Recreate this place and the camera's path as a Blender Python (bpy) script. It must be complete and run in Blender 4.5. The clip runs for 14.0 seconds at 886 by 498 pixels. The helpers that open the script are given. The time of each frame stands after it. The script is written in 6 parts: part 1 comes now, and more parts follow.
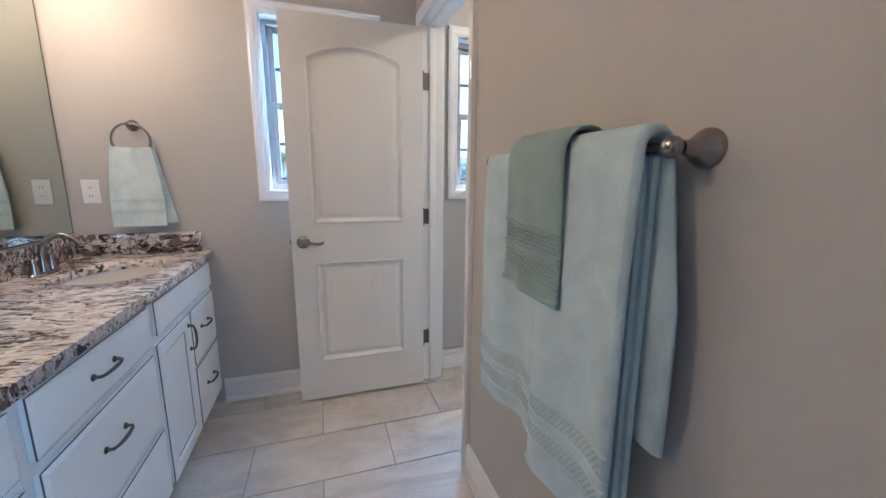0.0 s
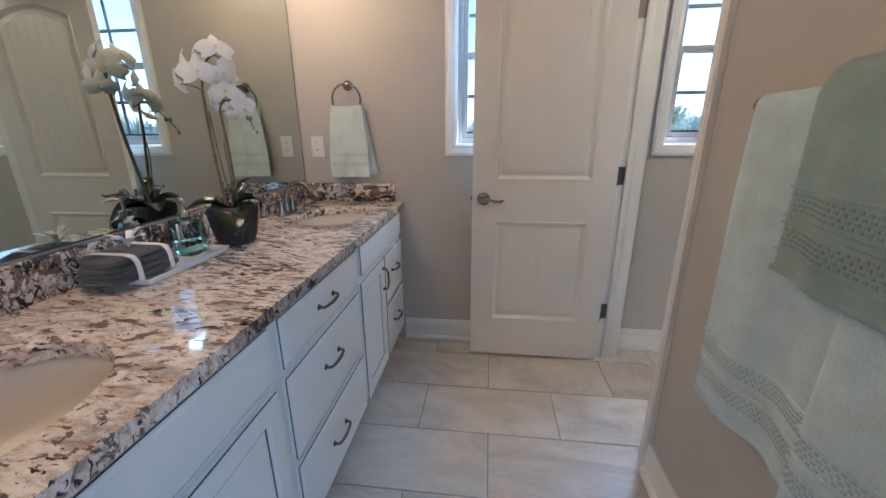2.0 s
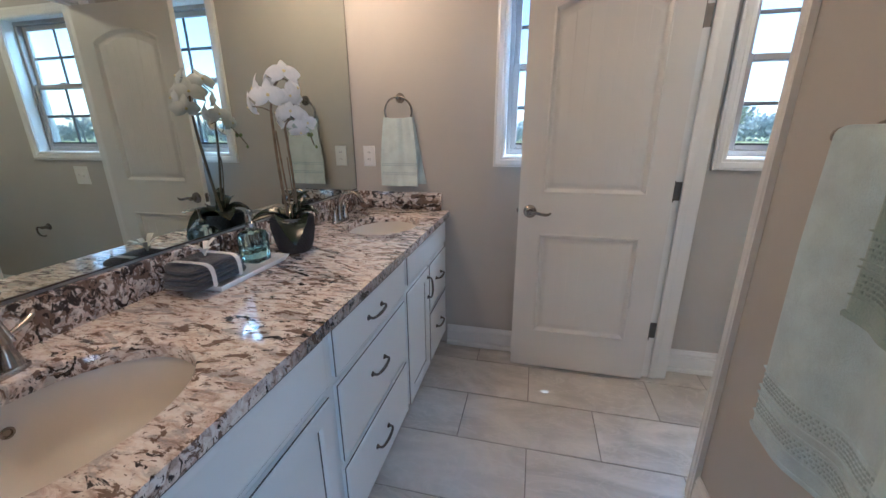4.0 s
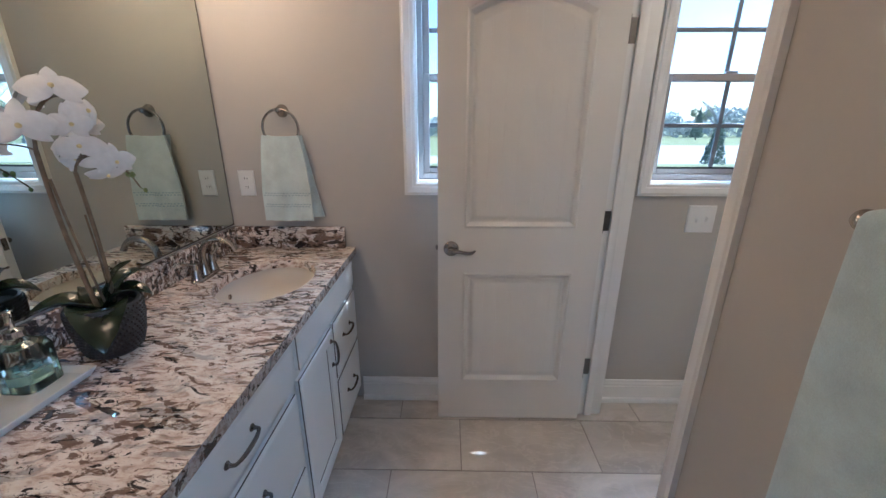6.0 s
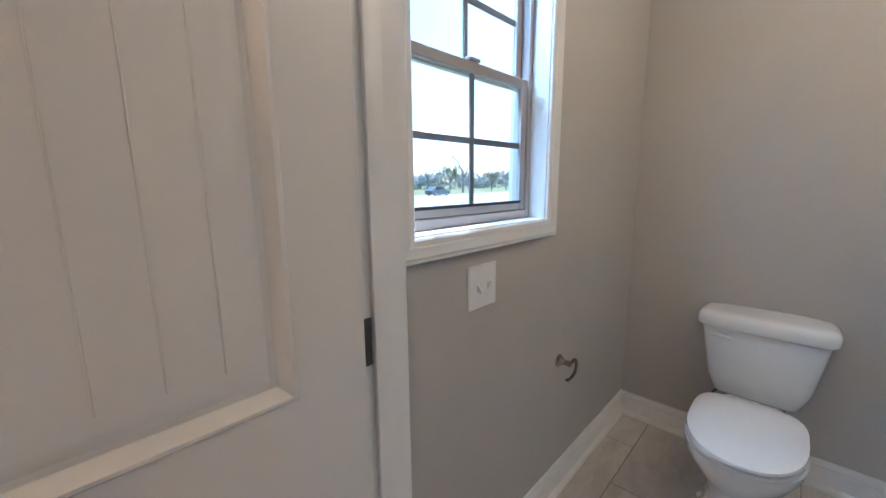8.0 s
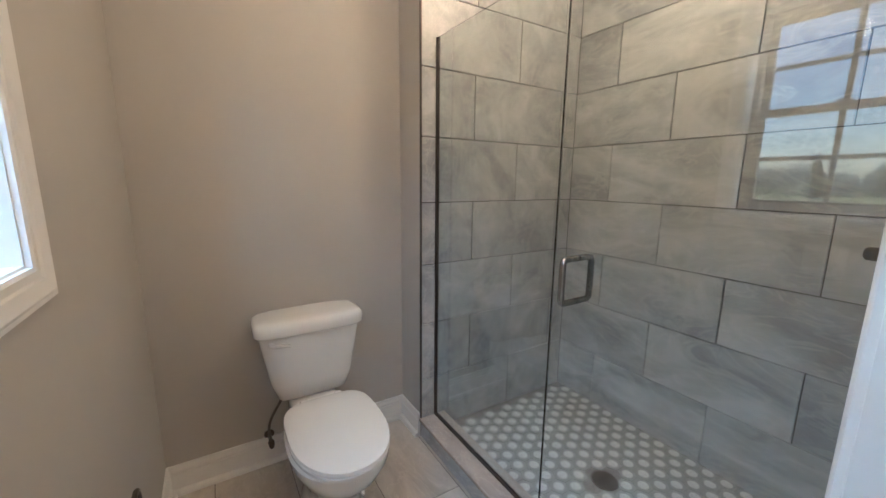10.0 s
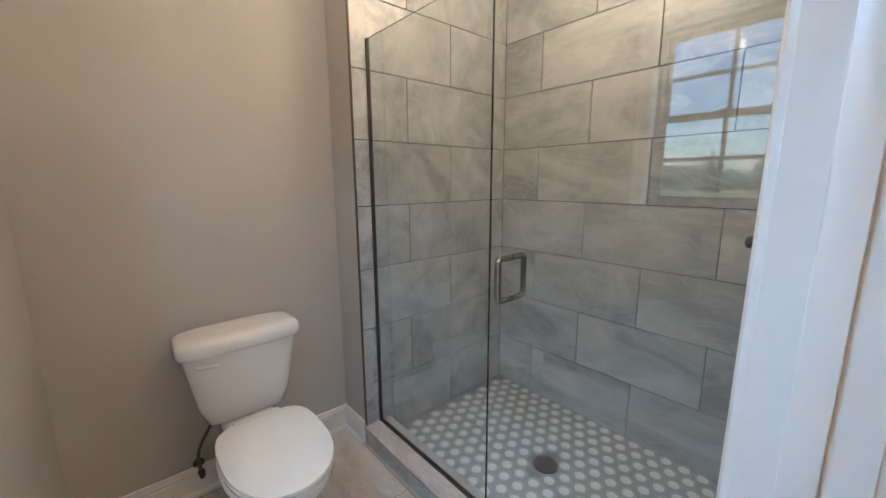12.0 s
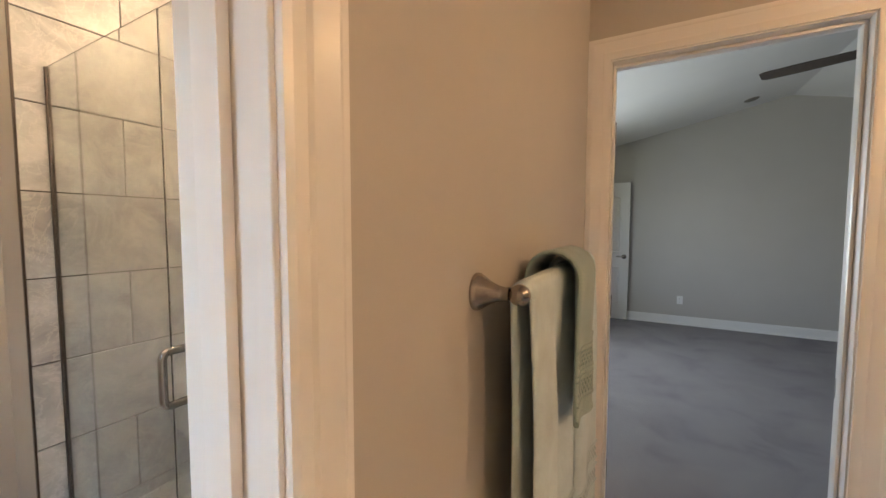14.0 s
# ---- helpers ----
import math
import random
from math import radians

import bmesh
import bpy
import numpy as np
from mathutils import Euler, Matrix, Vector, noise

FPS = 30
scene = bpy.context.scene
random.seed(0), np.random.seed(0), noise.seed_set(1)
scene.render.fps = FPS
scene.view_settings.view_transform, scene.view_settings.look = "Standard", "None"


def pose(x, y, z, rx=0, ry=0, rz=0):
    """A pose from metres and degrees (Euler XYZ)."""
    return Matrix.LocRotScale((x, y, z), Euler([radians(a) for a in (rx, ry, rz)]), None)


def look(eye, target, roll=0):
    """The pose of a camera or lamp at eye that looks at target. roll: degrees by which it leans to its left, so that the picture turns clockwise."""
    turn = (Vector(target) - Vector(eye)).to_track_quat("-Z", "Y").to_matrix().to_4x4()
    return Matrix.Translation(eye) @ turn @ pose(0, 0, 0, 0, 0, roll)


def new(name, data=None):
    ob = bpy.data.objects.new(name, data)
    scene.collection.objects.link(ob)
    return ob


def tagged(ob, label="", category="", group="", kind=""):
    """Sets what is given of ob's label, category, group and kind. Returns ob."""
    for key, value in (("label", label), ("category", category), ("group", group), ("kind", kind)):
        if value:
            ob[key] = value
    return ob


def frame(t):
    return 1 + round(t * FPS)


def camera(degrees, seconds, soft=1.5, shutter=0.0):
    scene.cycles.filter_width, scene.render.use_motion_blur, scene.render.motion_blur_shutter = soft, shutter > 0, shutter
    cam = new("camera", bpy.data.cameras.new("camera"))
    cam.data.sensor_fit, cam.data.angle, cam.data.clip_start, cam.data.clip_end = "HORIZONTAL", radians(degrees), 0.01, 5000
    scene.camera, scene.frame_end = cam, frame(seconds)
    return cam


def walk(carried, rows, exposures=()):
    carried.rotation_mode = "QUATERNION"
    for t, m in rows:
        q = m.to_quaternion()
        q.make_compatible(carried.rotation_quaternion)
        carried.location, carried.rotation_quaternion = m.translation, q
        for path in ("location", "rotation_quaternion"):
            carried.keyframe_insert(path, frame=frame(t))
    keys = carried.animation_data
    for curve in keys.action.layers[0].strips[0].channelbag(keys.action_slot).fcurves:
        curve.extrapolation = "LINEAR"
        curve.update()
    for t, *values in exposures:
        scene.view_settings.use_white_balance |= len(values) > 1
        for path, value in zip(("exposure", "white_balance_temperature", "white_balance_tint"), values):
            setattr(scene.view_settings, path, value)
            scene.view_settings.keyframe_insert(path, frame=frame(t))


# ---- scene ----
cam = camera(99.2, 14.0)
PATH = [
    (0, (0.263, 0.649, 1.248), (0.861, 2.522, 0.879), 0.4),
    (0.5, (0.229, 0.718, 1.221), (0.573, 2.616, 0.692), 0.0),
    (1, (0.199, 0.745, 1.223), (0.284, 2.651, 0.623), -0.2),
    (1.5, (0.188, 0.764, 1.23), (0.076, 2.669, 0.631), -0.4),
    (2, (0.182, 0.777, 1.244), (-0.048, 2.674, 0.652), -0.4),
    (2.5, (0.17, 0.765, 1.264), (-0.169, 2.647, 0.677), -0.5),
    (3, (0.156, 0.754, 1.275), (-0.272, 2.618, 0.69), -0.6),
    (5.5, (0.189, 0.904, 1.392), (-0.26, 2.759, 0.795), -0.2),
    (6, (0.149, 1.151, 1.42), (0.118, 3.053, 0.803), 0.1),
    (6.5, (0.231, 1.426, 1.398), (0.528, 3.314, 0.808), 0.3),
    (7, (0.241, 1.702, 1.333), (0.819, 3.57, 0.909), -0.2),
    (7.5, (0.316, 1.982, 1.33), (1.225, 3.734, 1.008), -0.5),
    (8, (0.481, 2.232, 1.306), (1.903, 3.595, 0.962), -0.5),
    (8.5, (0.649, 2.404, 1.291), (2.506, 3.046, 0.914), 0.0),
    (9, (0.762, 2.508, 1.306), (2.715, 2.303, 0.926), 0.2),
    (11.5, (0.879, 2.681, 1.326), (2.384, 1.412, 0.975), 0.1),
    (12, (0.848, 2.624, 1.331), (2.336, 1.337, 0.973), -0.3),
    (12.5, (0.673, 2.46, 1.33), (2.131, 1.139, 0.972), -0.0),
    (13, (0.541, 2.337, 1.343), (1.833, 0.848, 1.005), 0.0),
    (13.5, (0.531, 2.266, 1.363), (1.614, 0.609, 1.079), 0.0),
    (14, (0.577, 2.225, 1.396), (1.532, 0.472, 1.276), 0.1),
]
EXPOSURES = [(0.0, 2.28, 4450, 4), (0.6, 2.20, 4500, 4), (1.5, 2.05, 4700, 4), (3.0, 1.95, 4700, 4), (5.5, 1.78, 4550, 5), (6.0, 1.74, 4600, 5), (6.5, 1.88, 4550, 5), (7.0, 1.75, 4550, 5), (7.5, 1.50, 4900, 5), (8.0, 1.66, 4750, 5), (8.5, 1.80, 4800, 5), (9.0, 1.82, 5300, 6), (11.5, 1.90, 5350, 6), (12.0, 1.90, 5300, 6), (12.5, 1.97, 5200, 8), (13.0, 2.13, 6150, 10), (14.0, 2.26, 6500, 10)]
walk(cam, [(t, look(eye, target, roll)) for t, eye, target, roll in PATH], EXPOSURES)

# ---- light ----
world = bpy.data.worlds.new("sky")
scene.world = world
world.use_nodes = True
wn = world.node_tree.nodes
sky = wn.new("ShaderNodeTexSky")
sky.sky_type = "NISHITA"
sky.sun_disc = False
SUN_ELEV, SUN_X, SUN_Y = radians(50.0), 0.932, 0.361
sky.sun_elevation = SUN_ELEV
sky.sun_rotation = math.atan2(SUN_X, SUN_Y)
world.node_tree.links.new(sky.outputs[0], wn["Background"].inputs[0])
wn["Background"].inputs[1].default_value = 0.11

sun_data = bpy.data.lights.new("sun", "SUN")
sun_data.energy, sun_data.angle, sun_data.color = 4.0, radians(0.5), (1.0, 0.95, 0.88)
sun = new("sun", sun_data)
sun.matrix_world = look((0, 0, 0), (-SUN_X * math.cos(SUN_ELEV), -SUN_Y * math.cos(SUN_ELEV), -math.sin(SUN_ELEV)))


def lamp(name, x, y, z, watts, radius, colour):
    data = bpy.data.lights.new(name, "POINT")
    data.energy, data.shadow_soft_size, data.color = watts, radius, colour
    new(name, data).matrix_world = pose(x, y, z)


WARM = (1.0, 0.68, 0.40)
CEIL = 2.44


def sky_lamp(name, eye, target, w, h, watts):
    """Area lamp added at a window opening in place of the sky's light."""
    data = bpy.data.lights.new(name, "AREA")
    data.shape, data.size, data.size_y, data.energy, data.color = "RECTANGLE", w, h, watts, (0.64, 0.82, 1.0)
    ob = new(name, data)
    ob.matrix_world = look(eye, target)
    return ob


# hidden lamps added outside above the window heads, standing in for skylight
for wx, watts in ((0.277, 13.0), (1.36, 15.0)):
    sky_lamp("window_skylight", (wx, 3.26, 2.34), (wx, 2.40, 1.52), 0.70, 0.50, watts)
# fill lamp in the assumed bedroom window, in place of daylight
sky_lamp("bedroom_daylight_fill", (1.74, -1.70, 1.42), (0.2, -1.2, 1.3), 2.3, 1.3, 10.0).data.color = (0.76, 0.86, 1.0)
# the toilet lamp is an added fill that brightens the east wall
for name, y, watts in (("shower_downlight_lamp", 1.28, 4.4), ("toilet_fill_lamp", 2.10, 3.4)):
    lamp(name, 1.75, y, CEIL - 0.075, watts, 0.06, WARM)

# ---- materials ----
def nodes_of(name):
    m = bpy.data.materials.new(name)
    m.use_nodes = True
    nt = m.node_tree
    return m, nt, nt.nodes["Principled BSDF"]


def coords(nt, scale=(1, 1, 1), rot=(0, 0, 0)):
    tc = nt.nodes.new("ShaderNodeTexCoord")
    mp = nt.nodes.new("ShaderNodeMapping")
    mp.inputs["Scale"].default_value = scale
    mp.inputs["Rotation"].default_value = rot
    nt.links.new(tc.outputs["Object"], mp.inputs[0])
    return mp.outputs[0]


def noise_tex(nt, vec, scale, detail=4, rough=0.55, dist=0.0):
    n = nt.nodes.new("ShaderNodeTexNoise")
    n.inputs["Scale"].default_value = scale
    n.inputs["Detail"].default_value = detail
    n.inputs["Roughness"].default_value = rough
    n.inputs["Distortion"].default_value = dist
    nt.links.new(vec, n.inputs["Vector"])
    return n.outputs["Fac"]


def ramp(nt, fac, stops):
    r = nt.nodes.new("ShaderNodeValToRGB")
    e = r.color_ramp.elements
    while len(e) < len(stops):
        e.new(0.5)
    for el, (p, c) in zip(e, stops):
        el.position = p
        el.color = (*c, 1) if len(c) == 3 else c
    nt.links.new(fac, r.inputs[0])
    return r.outputs[0]


def mixc(nt, fac, a, b, mode="MIX"):
    m = nt.nodes.new("ShaderNodeMix")
    m.data_type, m.blend_type = "RGBA", mode
    for sock, v in ((m.inputs[0], fac), (m.inputs[6], a), (m.inputs[7], b)):
        if hasattr(v, "links"):
            nt.links.new(v, sock)
        elif isinstance(v, (int, float)):
            sock.default_value = v
        else:
            sock.default_value = (*v, 1)
    return m.outputs[2]


def bump(nt, bsdf, height, strength, dist=0.002):
    b = nt.nodes.new("ShaderNodeBump")
    b.inputs["Strength"].default_value = strength
    b.inputs["Distance"].default_value = dist
    nt.links.new(height, b.inputs["Height"])
    nt.links.new(b.outputs[0], bsdf.inputs["Normal"])


def paint(name, colour, rough=0.5, vary=0.04, grain=0.15, grain_scale=350, coat=0.0):
    m, nt, b = nodes_of(name)
    v = coords(nt)
    big = noise_tex(nt, v, 2.2, 3)
    lo = [c * (1 - vary) for c in colour]
    hi = [min(1, c * (1 + vary)) for c in colour]
    nt.links.new(ramp(nt, big, [(0.3, lo), (0.7, hi)]), b.inputs["Base Color"])
    fine = noise_tex(nt, v, grain_scale, 2)
    b.inputs["Roughness"].default_value = rough
    b.inputs["Coat Weight"].default_value = coat
    b.inputs["Coat Roughness"].default_value = 0.08
    bump(nt, b, fine, grain, 0.0006)
    return m


def metal(name, colour, rough=0.28):
    m, nt, b = nodes_of(name)
    v = coords(nt)
    b.inputs["Metallic"].default_value = 1
    n = noise_tex(nt, v, 60, 3)
    nt.links.new(ramp(nt, n, [(0.3, [c * 0.9 for c in colour]), (0.7, colour)]), b.inputs["Base Color"])
    r = nt.nodes.new("ShaderNodeMapRange")
    r.inputs["To Min"].default_value, r.inputs["To Max"].default_value = rough * 0.8, rough * 1.25
    nt.links.new(n, r.inputs[0])
    nt.links.new(r.outputs[0], b.inputs["Roughness"])
    return m


def plain(name, colour, rough=0.5, metallic=0.0, vary=0.12, scale=40):
    m, nt, b = nodes_of(name)
    n = noise_tex(nt, coords(nt), scale, 3)
    nt.links.new(ramp(nt, n, [(0.3, [c * (1 - vary) for c in colour]), (0.7, [min(1, c * (1 + vary)) for c in colour])]), b.inputs["Base Color"])
    b.inputs["Roughness"].default_value = rough
    b.inputs["Metallic"].default_value = metallic
    return m


def glass(name, tint=(1, 1, 1), rough=0.0, ior=1.45):
    m, nt, b = nodes_of(name)
    b.inputs["Base Color"].default_value = (*tint, 1)
    b.inputs["Roughness"].default_value = rough
    b.inputs["Transmission Weight"].default_value = 1
    b.inputs["IOR"].default_value = ior
    return m


def stone_tile(name, light, dark, vein, rot, rough=0.32):
    """Porcelain tile with soft cloudy diagonal veins, different on every tile."""
    m, nt, b = nodes_of(name)
    tc = nt.nodes.new("ShaderNodeTexCoord")
    info = nt.nodes.new("ShaderNodeObjectInfo")
    add = nt.nodes.new("ShaderNodeVectorMath")
    add.operation = "MULTIPLY_ADD"
    add.inputs[1].default_value = (17.0, 23.0, 31.0)
    comb = nt.nodes.new("ShaderNodeCombineXYZ")
    for k in range(3):
        nt.links.new(info.outputs["Random"], comb.inputs[k])
    nt.links.new(comb.outputs[0], add.inputs[0])
    nt.links.new(tc.outputs["Object"], add.inputs[2])
    mp = nt.nodes.new("ShaderNodeMapping")
    mp.inputs["Rotation"].default_value = rot
    mp.inputs["Scale"].default_value = (2.0, 4.5, 4.5)
    nt.links.new(add.outputs[0], mp.inputs[0])
    clouds = noise_tex(nt, mp.outputs[0], 0.9, 6, 0.62, 1.2)
    veins = noise_tex(nt, mp.outputs[0], 1.4, 8, 0.6, 2.5)
    base = ramp(nt, clouds, [(0.34, dark), (0.5, [(a + c) / 2 for a, c in zip(light, dark)]), (0.66, light)])
    vmask = ramp(nt, veins, [(0.47, (0, 0, 0)), (0.50, (1, 1, 1)), (0.53, (0, 0, 0))])
    col = mixc(nt, vmask, base, mixc(nt, 0.35, base, vein))
    shade = nt.nodes.new("ShaderNodeMapRange")
    shade.inputs["To Min"].default_value, shade.inputs["To Max"].default_value = 0.93, 1.05
    nt.links.new(info.outputs["Random"], shade.inputs[0])
    hsv = nt.nodes.new("ShaderNodeHueSaturation")
    nt.links.new(shade.outputs[0], hsv.inputs["Value"])
    nt.links.new(col, hsv.inputs["Color"])
    nt.links.new(hsv.outputs[0], b.inputs["Base Color"])
    b.inputs["Roughness"].default_value = rough
    bump(nt, b, veins, 0.08, 0.002)
    return m


def granite_mat(name, dark):
    """Cream and rose feldspar in clumps, grey quartz, torn diagonal flakes of brown and black mica."""
    m, nt, b = nodes_of(name)
    v = coords(nt, (1.0, 2.3, 1.9), (0.25, 0.15, 0.62))
    iso = coords(nt)
    big = noise_tex(nt, iso, 3.6, 3, 0.55, 0.8)
    mid = noise_tex(nt, v, 21, 6, 0.66, 0.9)
    brown = noise_tex(nt, v, 15, 6, 0.66, 1.3)
    black = noise_tex(nt, v, 19, 7, 0.62, 1.2)
    tiny = noise_tex(nt, iso, 130, 3, 0.6, 0.2)

    def drift(fac, amount):
        n = nt.nodes.new("ShaderNodeMath")
        n.operation = "MULTIPLY_ADD"
        n.inputs[1].default_value = amount
        nt.links.new(big, n.inputs[0])
        nt.links.new(fac, n.inputs[2])
        return n.outputs[0]

    base = ramp(nt, mid, [(0.33, (0.36, 0.275, 0.23)), (0.42, (0.56, 0.45, 0.39)), (0.50, (0.72, 0.635, 0.575)), (0.62, (0.81, 0.765, 0.72))])
    grey = mixc(nt, ramp(nt, noise_tex(nt, v, 9, 6, 0.64, 0.9), [(0.54, (0, 0, 0)), (0.60, (0.7, 0.7, 0.7))]), base, (0.32, 0.305, 0.31))
    br = mixc(nt, ramp(nt, drift(brown, 0.26), [(0.675 - dark, (0, 0, 0)), (0.70 - dark, (0.92, 0.92, 0.92))]), grey, (0.15, 0.095, 0.070))
    bk = mixc(nt, ramp(nt, drift(black, 0.34), [(0.762 - dark, (0, 0, 0)), (0.780 - dark, (0.96, 0.96, 0.96))]), br, (0.022, 0.019, 0.022))
    nt.links.new(mixc(nt, ramp(nt, tiny, [(0.62, (0, 0, 0)), (0.67, (0.6, 0.6, 0.6))]), bk, (0.15, 0.115, 0.10)), b.inputs["Base Color"])
    b.inputs["Roughness"].default_value = 0.08
    b.inputs["Coat Weight"].default_value = 0.2
    b.inputs["Coat Roughness"].default_value = 0.03
    return m


def cloth(name, colour, scale=420, strength=0.55):
    m, nt, b = nodes_of(name)
    v = coords(nt)
    big = noise_tex(nt, v, 14, 4)
    fine = noise_tex(nt, v, scale, 3, 0.7)
    c1 = ramp(nt, big, [(0.3, [c * 0.86 for c in colour]), (0.7, [min(1, c * 1.08) for c in colour])])
    col = mixc(nt, ramp(nt, fine, [(0.3, (0.86, 0.86, 0.86)), (0.65, (1, 1, 1))]), (0, 0, 0), c1)
    nt.links.new(col, b.inputs["Base Color"])
    b.inputs["Roughness"].default_value = 0.95
    b.inputs["Sheen Weight"].default_value = 0.35
    loops = noise_tex(nt, v, 130, 4, 0.6)
    h = nt.nodes.new("ShaderNodeMath")
    h.operation = "MULTIPLY_ADD"
    h.inputs[1].default_value = 0.9
    nt.links.new(loops, h.inputs[0])
    nt.links.new(fine, h.inputs[2])
    bump(nt, b, h.outputs[0], strength, 0.004)
    return m


def carpet_mat():
    m, nt, b = nodes_of("carpet")
    v = coords(nt)
    big = noise_tex(nt, coords(nt, (1, 1, 1)), 2.2, 3, 0.55, 0.5)
    fine = noise_tex(nt, v, 260, 3, 0.7)
    c = ramp(nt, big, [(0.36, (0.28, 0.255, 0.275)), (0.47, (0.325, 0.30, 0.312)), (0.7, (0.36, 0.335, 0.342))])
    col = mixc(nt, ramp(nt, fine, [(0.3, (0.6, 0.6, 0.6)), (0.65, (1, 1, 1))]), (0, 0, 0), c)
    nt.links.new(col, b.inputs["Base Color"])
    b.inputs["Roughness"].default_value = 1.0
    bump(nt, b, fine, 1.0, 0.006)
    return m


M_WALL = paint("greige_wall_paint", (0.50, 0.472, 0.435), 0.6, 0.025, 0.25, 240)
M_CEIL = paint("ceiling_paint", (0.72, 0.70, 0.67), 0.85, 0.02, 0.3, 180)
M_TRIM = paint("white_trim_paint", (0.80, 0.79, 0.77), 0.28, 0.015, 0.06, 300)
M_DOOR = paint("white_door_paint", (0.74, 0.715, 0.68), 0.33, 0.015, 0.12, 260)
M_CAB = paint("white_cabinet_paint", (0.80, 0.81, 0.815), 0.30, 0.02, 0.06, 200)
M_VINYL = plain("window_vinyl", (0.37, 0.345, 0.33), 0.4, 0, 0.03)
# dark cool colour carries the shade of bars seen against the sky
M_MUNTIN = plain("backlit_muntin", (0.17, 0.185, 0.21), 0.4, 0, 0.05)
M_SEAL = plain("black_window_seal", (0.02, 0.02, 0.022), 0.5)
M_NICKEL = metal("brushed_nickel", (0.38, 0.345, 0.31), 0.22)
M_PULL = metal("dark_brushed_nickel", (0.20, 0.185, 0.175), 0.20)
M_CHROME = metal("chrome", (0.55, 0.56, 0.57), 0.07)
M_DARKCHROME = metal("dark_polished_chrome", (0.36, 0.37, 0.38), 0.05)
M_VALVE = metal("dark_polished_nickel", (0.17, 0.155, 0.14), 0.16)
M_GLAZE = plain("pewter_glaze", (0.10, 0.095, 0.09), 0.5, 0, 0.3)
M_HINGE = metal("dark_nickel_hinge", (0.17, 0.153, 0.142), 0.38)
M_BRONZE = metal("dark_metal_trim", (0.13, 0.11, 0.10), 0.38)
M_PORC = paint("white_porcelain", (0.80, 0.785, 0.76), 0.12, 0.01, 0.0, 100, 0.6)
M_SINK = paint("biscuit_porcelain", (0.72, 0.675, 0.615), 0.34, 0.01, 0.0, 100, 0.12)
M_PLASTIC = paint("white_plastic", (0.80, 0.79, 0.77), 0.35, 0.01, 0.0)
M_SLOT = plain("dark_slot", (0.03, 0.03, 0.03), 0.6)
M_FLOORTILE = stone_tile("floor_porcelain", (0.665, 0.615, 0.565), (0.445, 0.41, 0.375), (0.73, 0.68, 0.63), (0, 0, 0.7), 0.30)
M_WALLTILE = stone_tile("shower_porcelain", (0.52, 0.525, 0.52), (0.275, 0.283, 0.292), (0.64, 0.63, 0.61), (0.6, 0.6, 0.5), 0.33)
M_GROUT = plain("floor_grout", (0.27, 0.245, 0.22), 0.9, 0, 0.2, 90)
M_GROUT_DK = plain("shower_grout", (0.055, 0.05, 0.048), 0.9, 0, 0.2, 90)
M_GROUT_HEX = plain("mosaic_grout", (0.24, 0.235, 0.225), 0.9, 0, 0.2, 90)
M_HEX = plain("mosaic_grey", (0.33, 0.335, 0.325), 0.35, 0, 0.12, 9)
M_HEXDOT = plain("mosaic_white", (0.68, 0.68, 0.66), 0.3, 0, 0.1, 9)
M_CURB = stone_tile("curb_marble", (0.62, 0.55, 0.49), (0.44, 0.38, 0.34), (0.74, 0.68, 0.62), (0, 0, 0.3), 0.2)
M_GRANITE = granite_mat("granite", 0.0)
# same slab; extra dark flakes put the upright splashes' shade into the colour
M_GRANITE_SHADED = granite_mat("granite_shaded_splash", 0.055)
M_MIRROR, _nt, _b = nodes_of("mirror_silver")
_b.inputs["Metallic"].default_value, _b.inputs["Roughness"].default_value = 1, 0.0
_b.inputs["Base Color"].default_value = (0.60, 0.645, 0.60, 1)
M_GLASS = glass("shower_glass", (0.90, 0.95, 0.945), 0.0, 1.75)
M_PANE = glass("window_glass", (0.97, 0.99, 0.99), 0.0, 1.45)
M_TOWEL = cloth("pale_blue_terry", (0.61, 0.735, 0.775))
M_TOWEL_G = cloth("sage_terry", (0.32, 0.42, 0.405))
M_TOWEL_GB = cloth("sage_openwork", (0.25, 0.33, 0.315))
M_TOWEL_H = cloth("pale_green_terry", (0.72, 0.81, 0.80))
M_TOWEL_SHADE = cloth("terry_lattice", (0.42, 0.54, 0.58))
M_GREYTOWEL = cloth("charcoal_terry", (0.065, 0.06, 0.065))
M_RIBBON = plain("white_ribbon", (0.78, 0.77, 0.76), 0.5, 0, 0.03)
M_TRAY = plain("white_tray", (0.78, 0.79, 0.79), 0.2, 0, 0.02)
M_POT = plain("dark_ceramic", (0.045, 0.042, 0.041), 0.42, 0, 0.2)
M_STEM = plain("orchid_stem", (0.15, 0.11, 0.07), 0.6, 0, 0.3)
M_LEAF = plain("orchid_leaf", (0.016, 0.026, 0.014), 0.2, 0, 0.3, 30)
M_PETAL = plain("orchid_petal", (0.80, 0.785, 0.77), 0.55, 0, 0.05, 60)
M_LIP = plain("orchid_lip", (0.78, 0.66, 0.34), 0.5)
M_BUD = plain("orchid_bud", (0.16, 0.22, 0.08), 0.5)
M_SOAPGLASS = glass("bottle_glass", (0.80, 0.95, 0.95), 0.0, 1.45)
M_SOAP = glass("liquid_soap", (0.70, 0.90, 0.86), 0.0, 1.36)


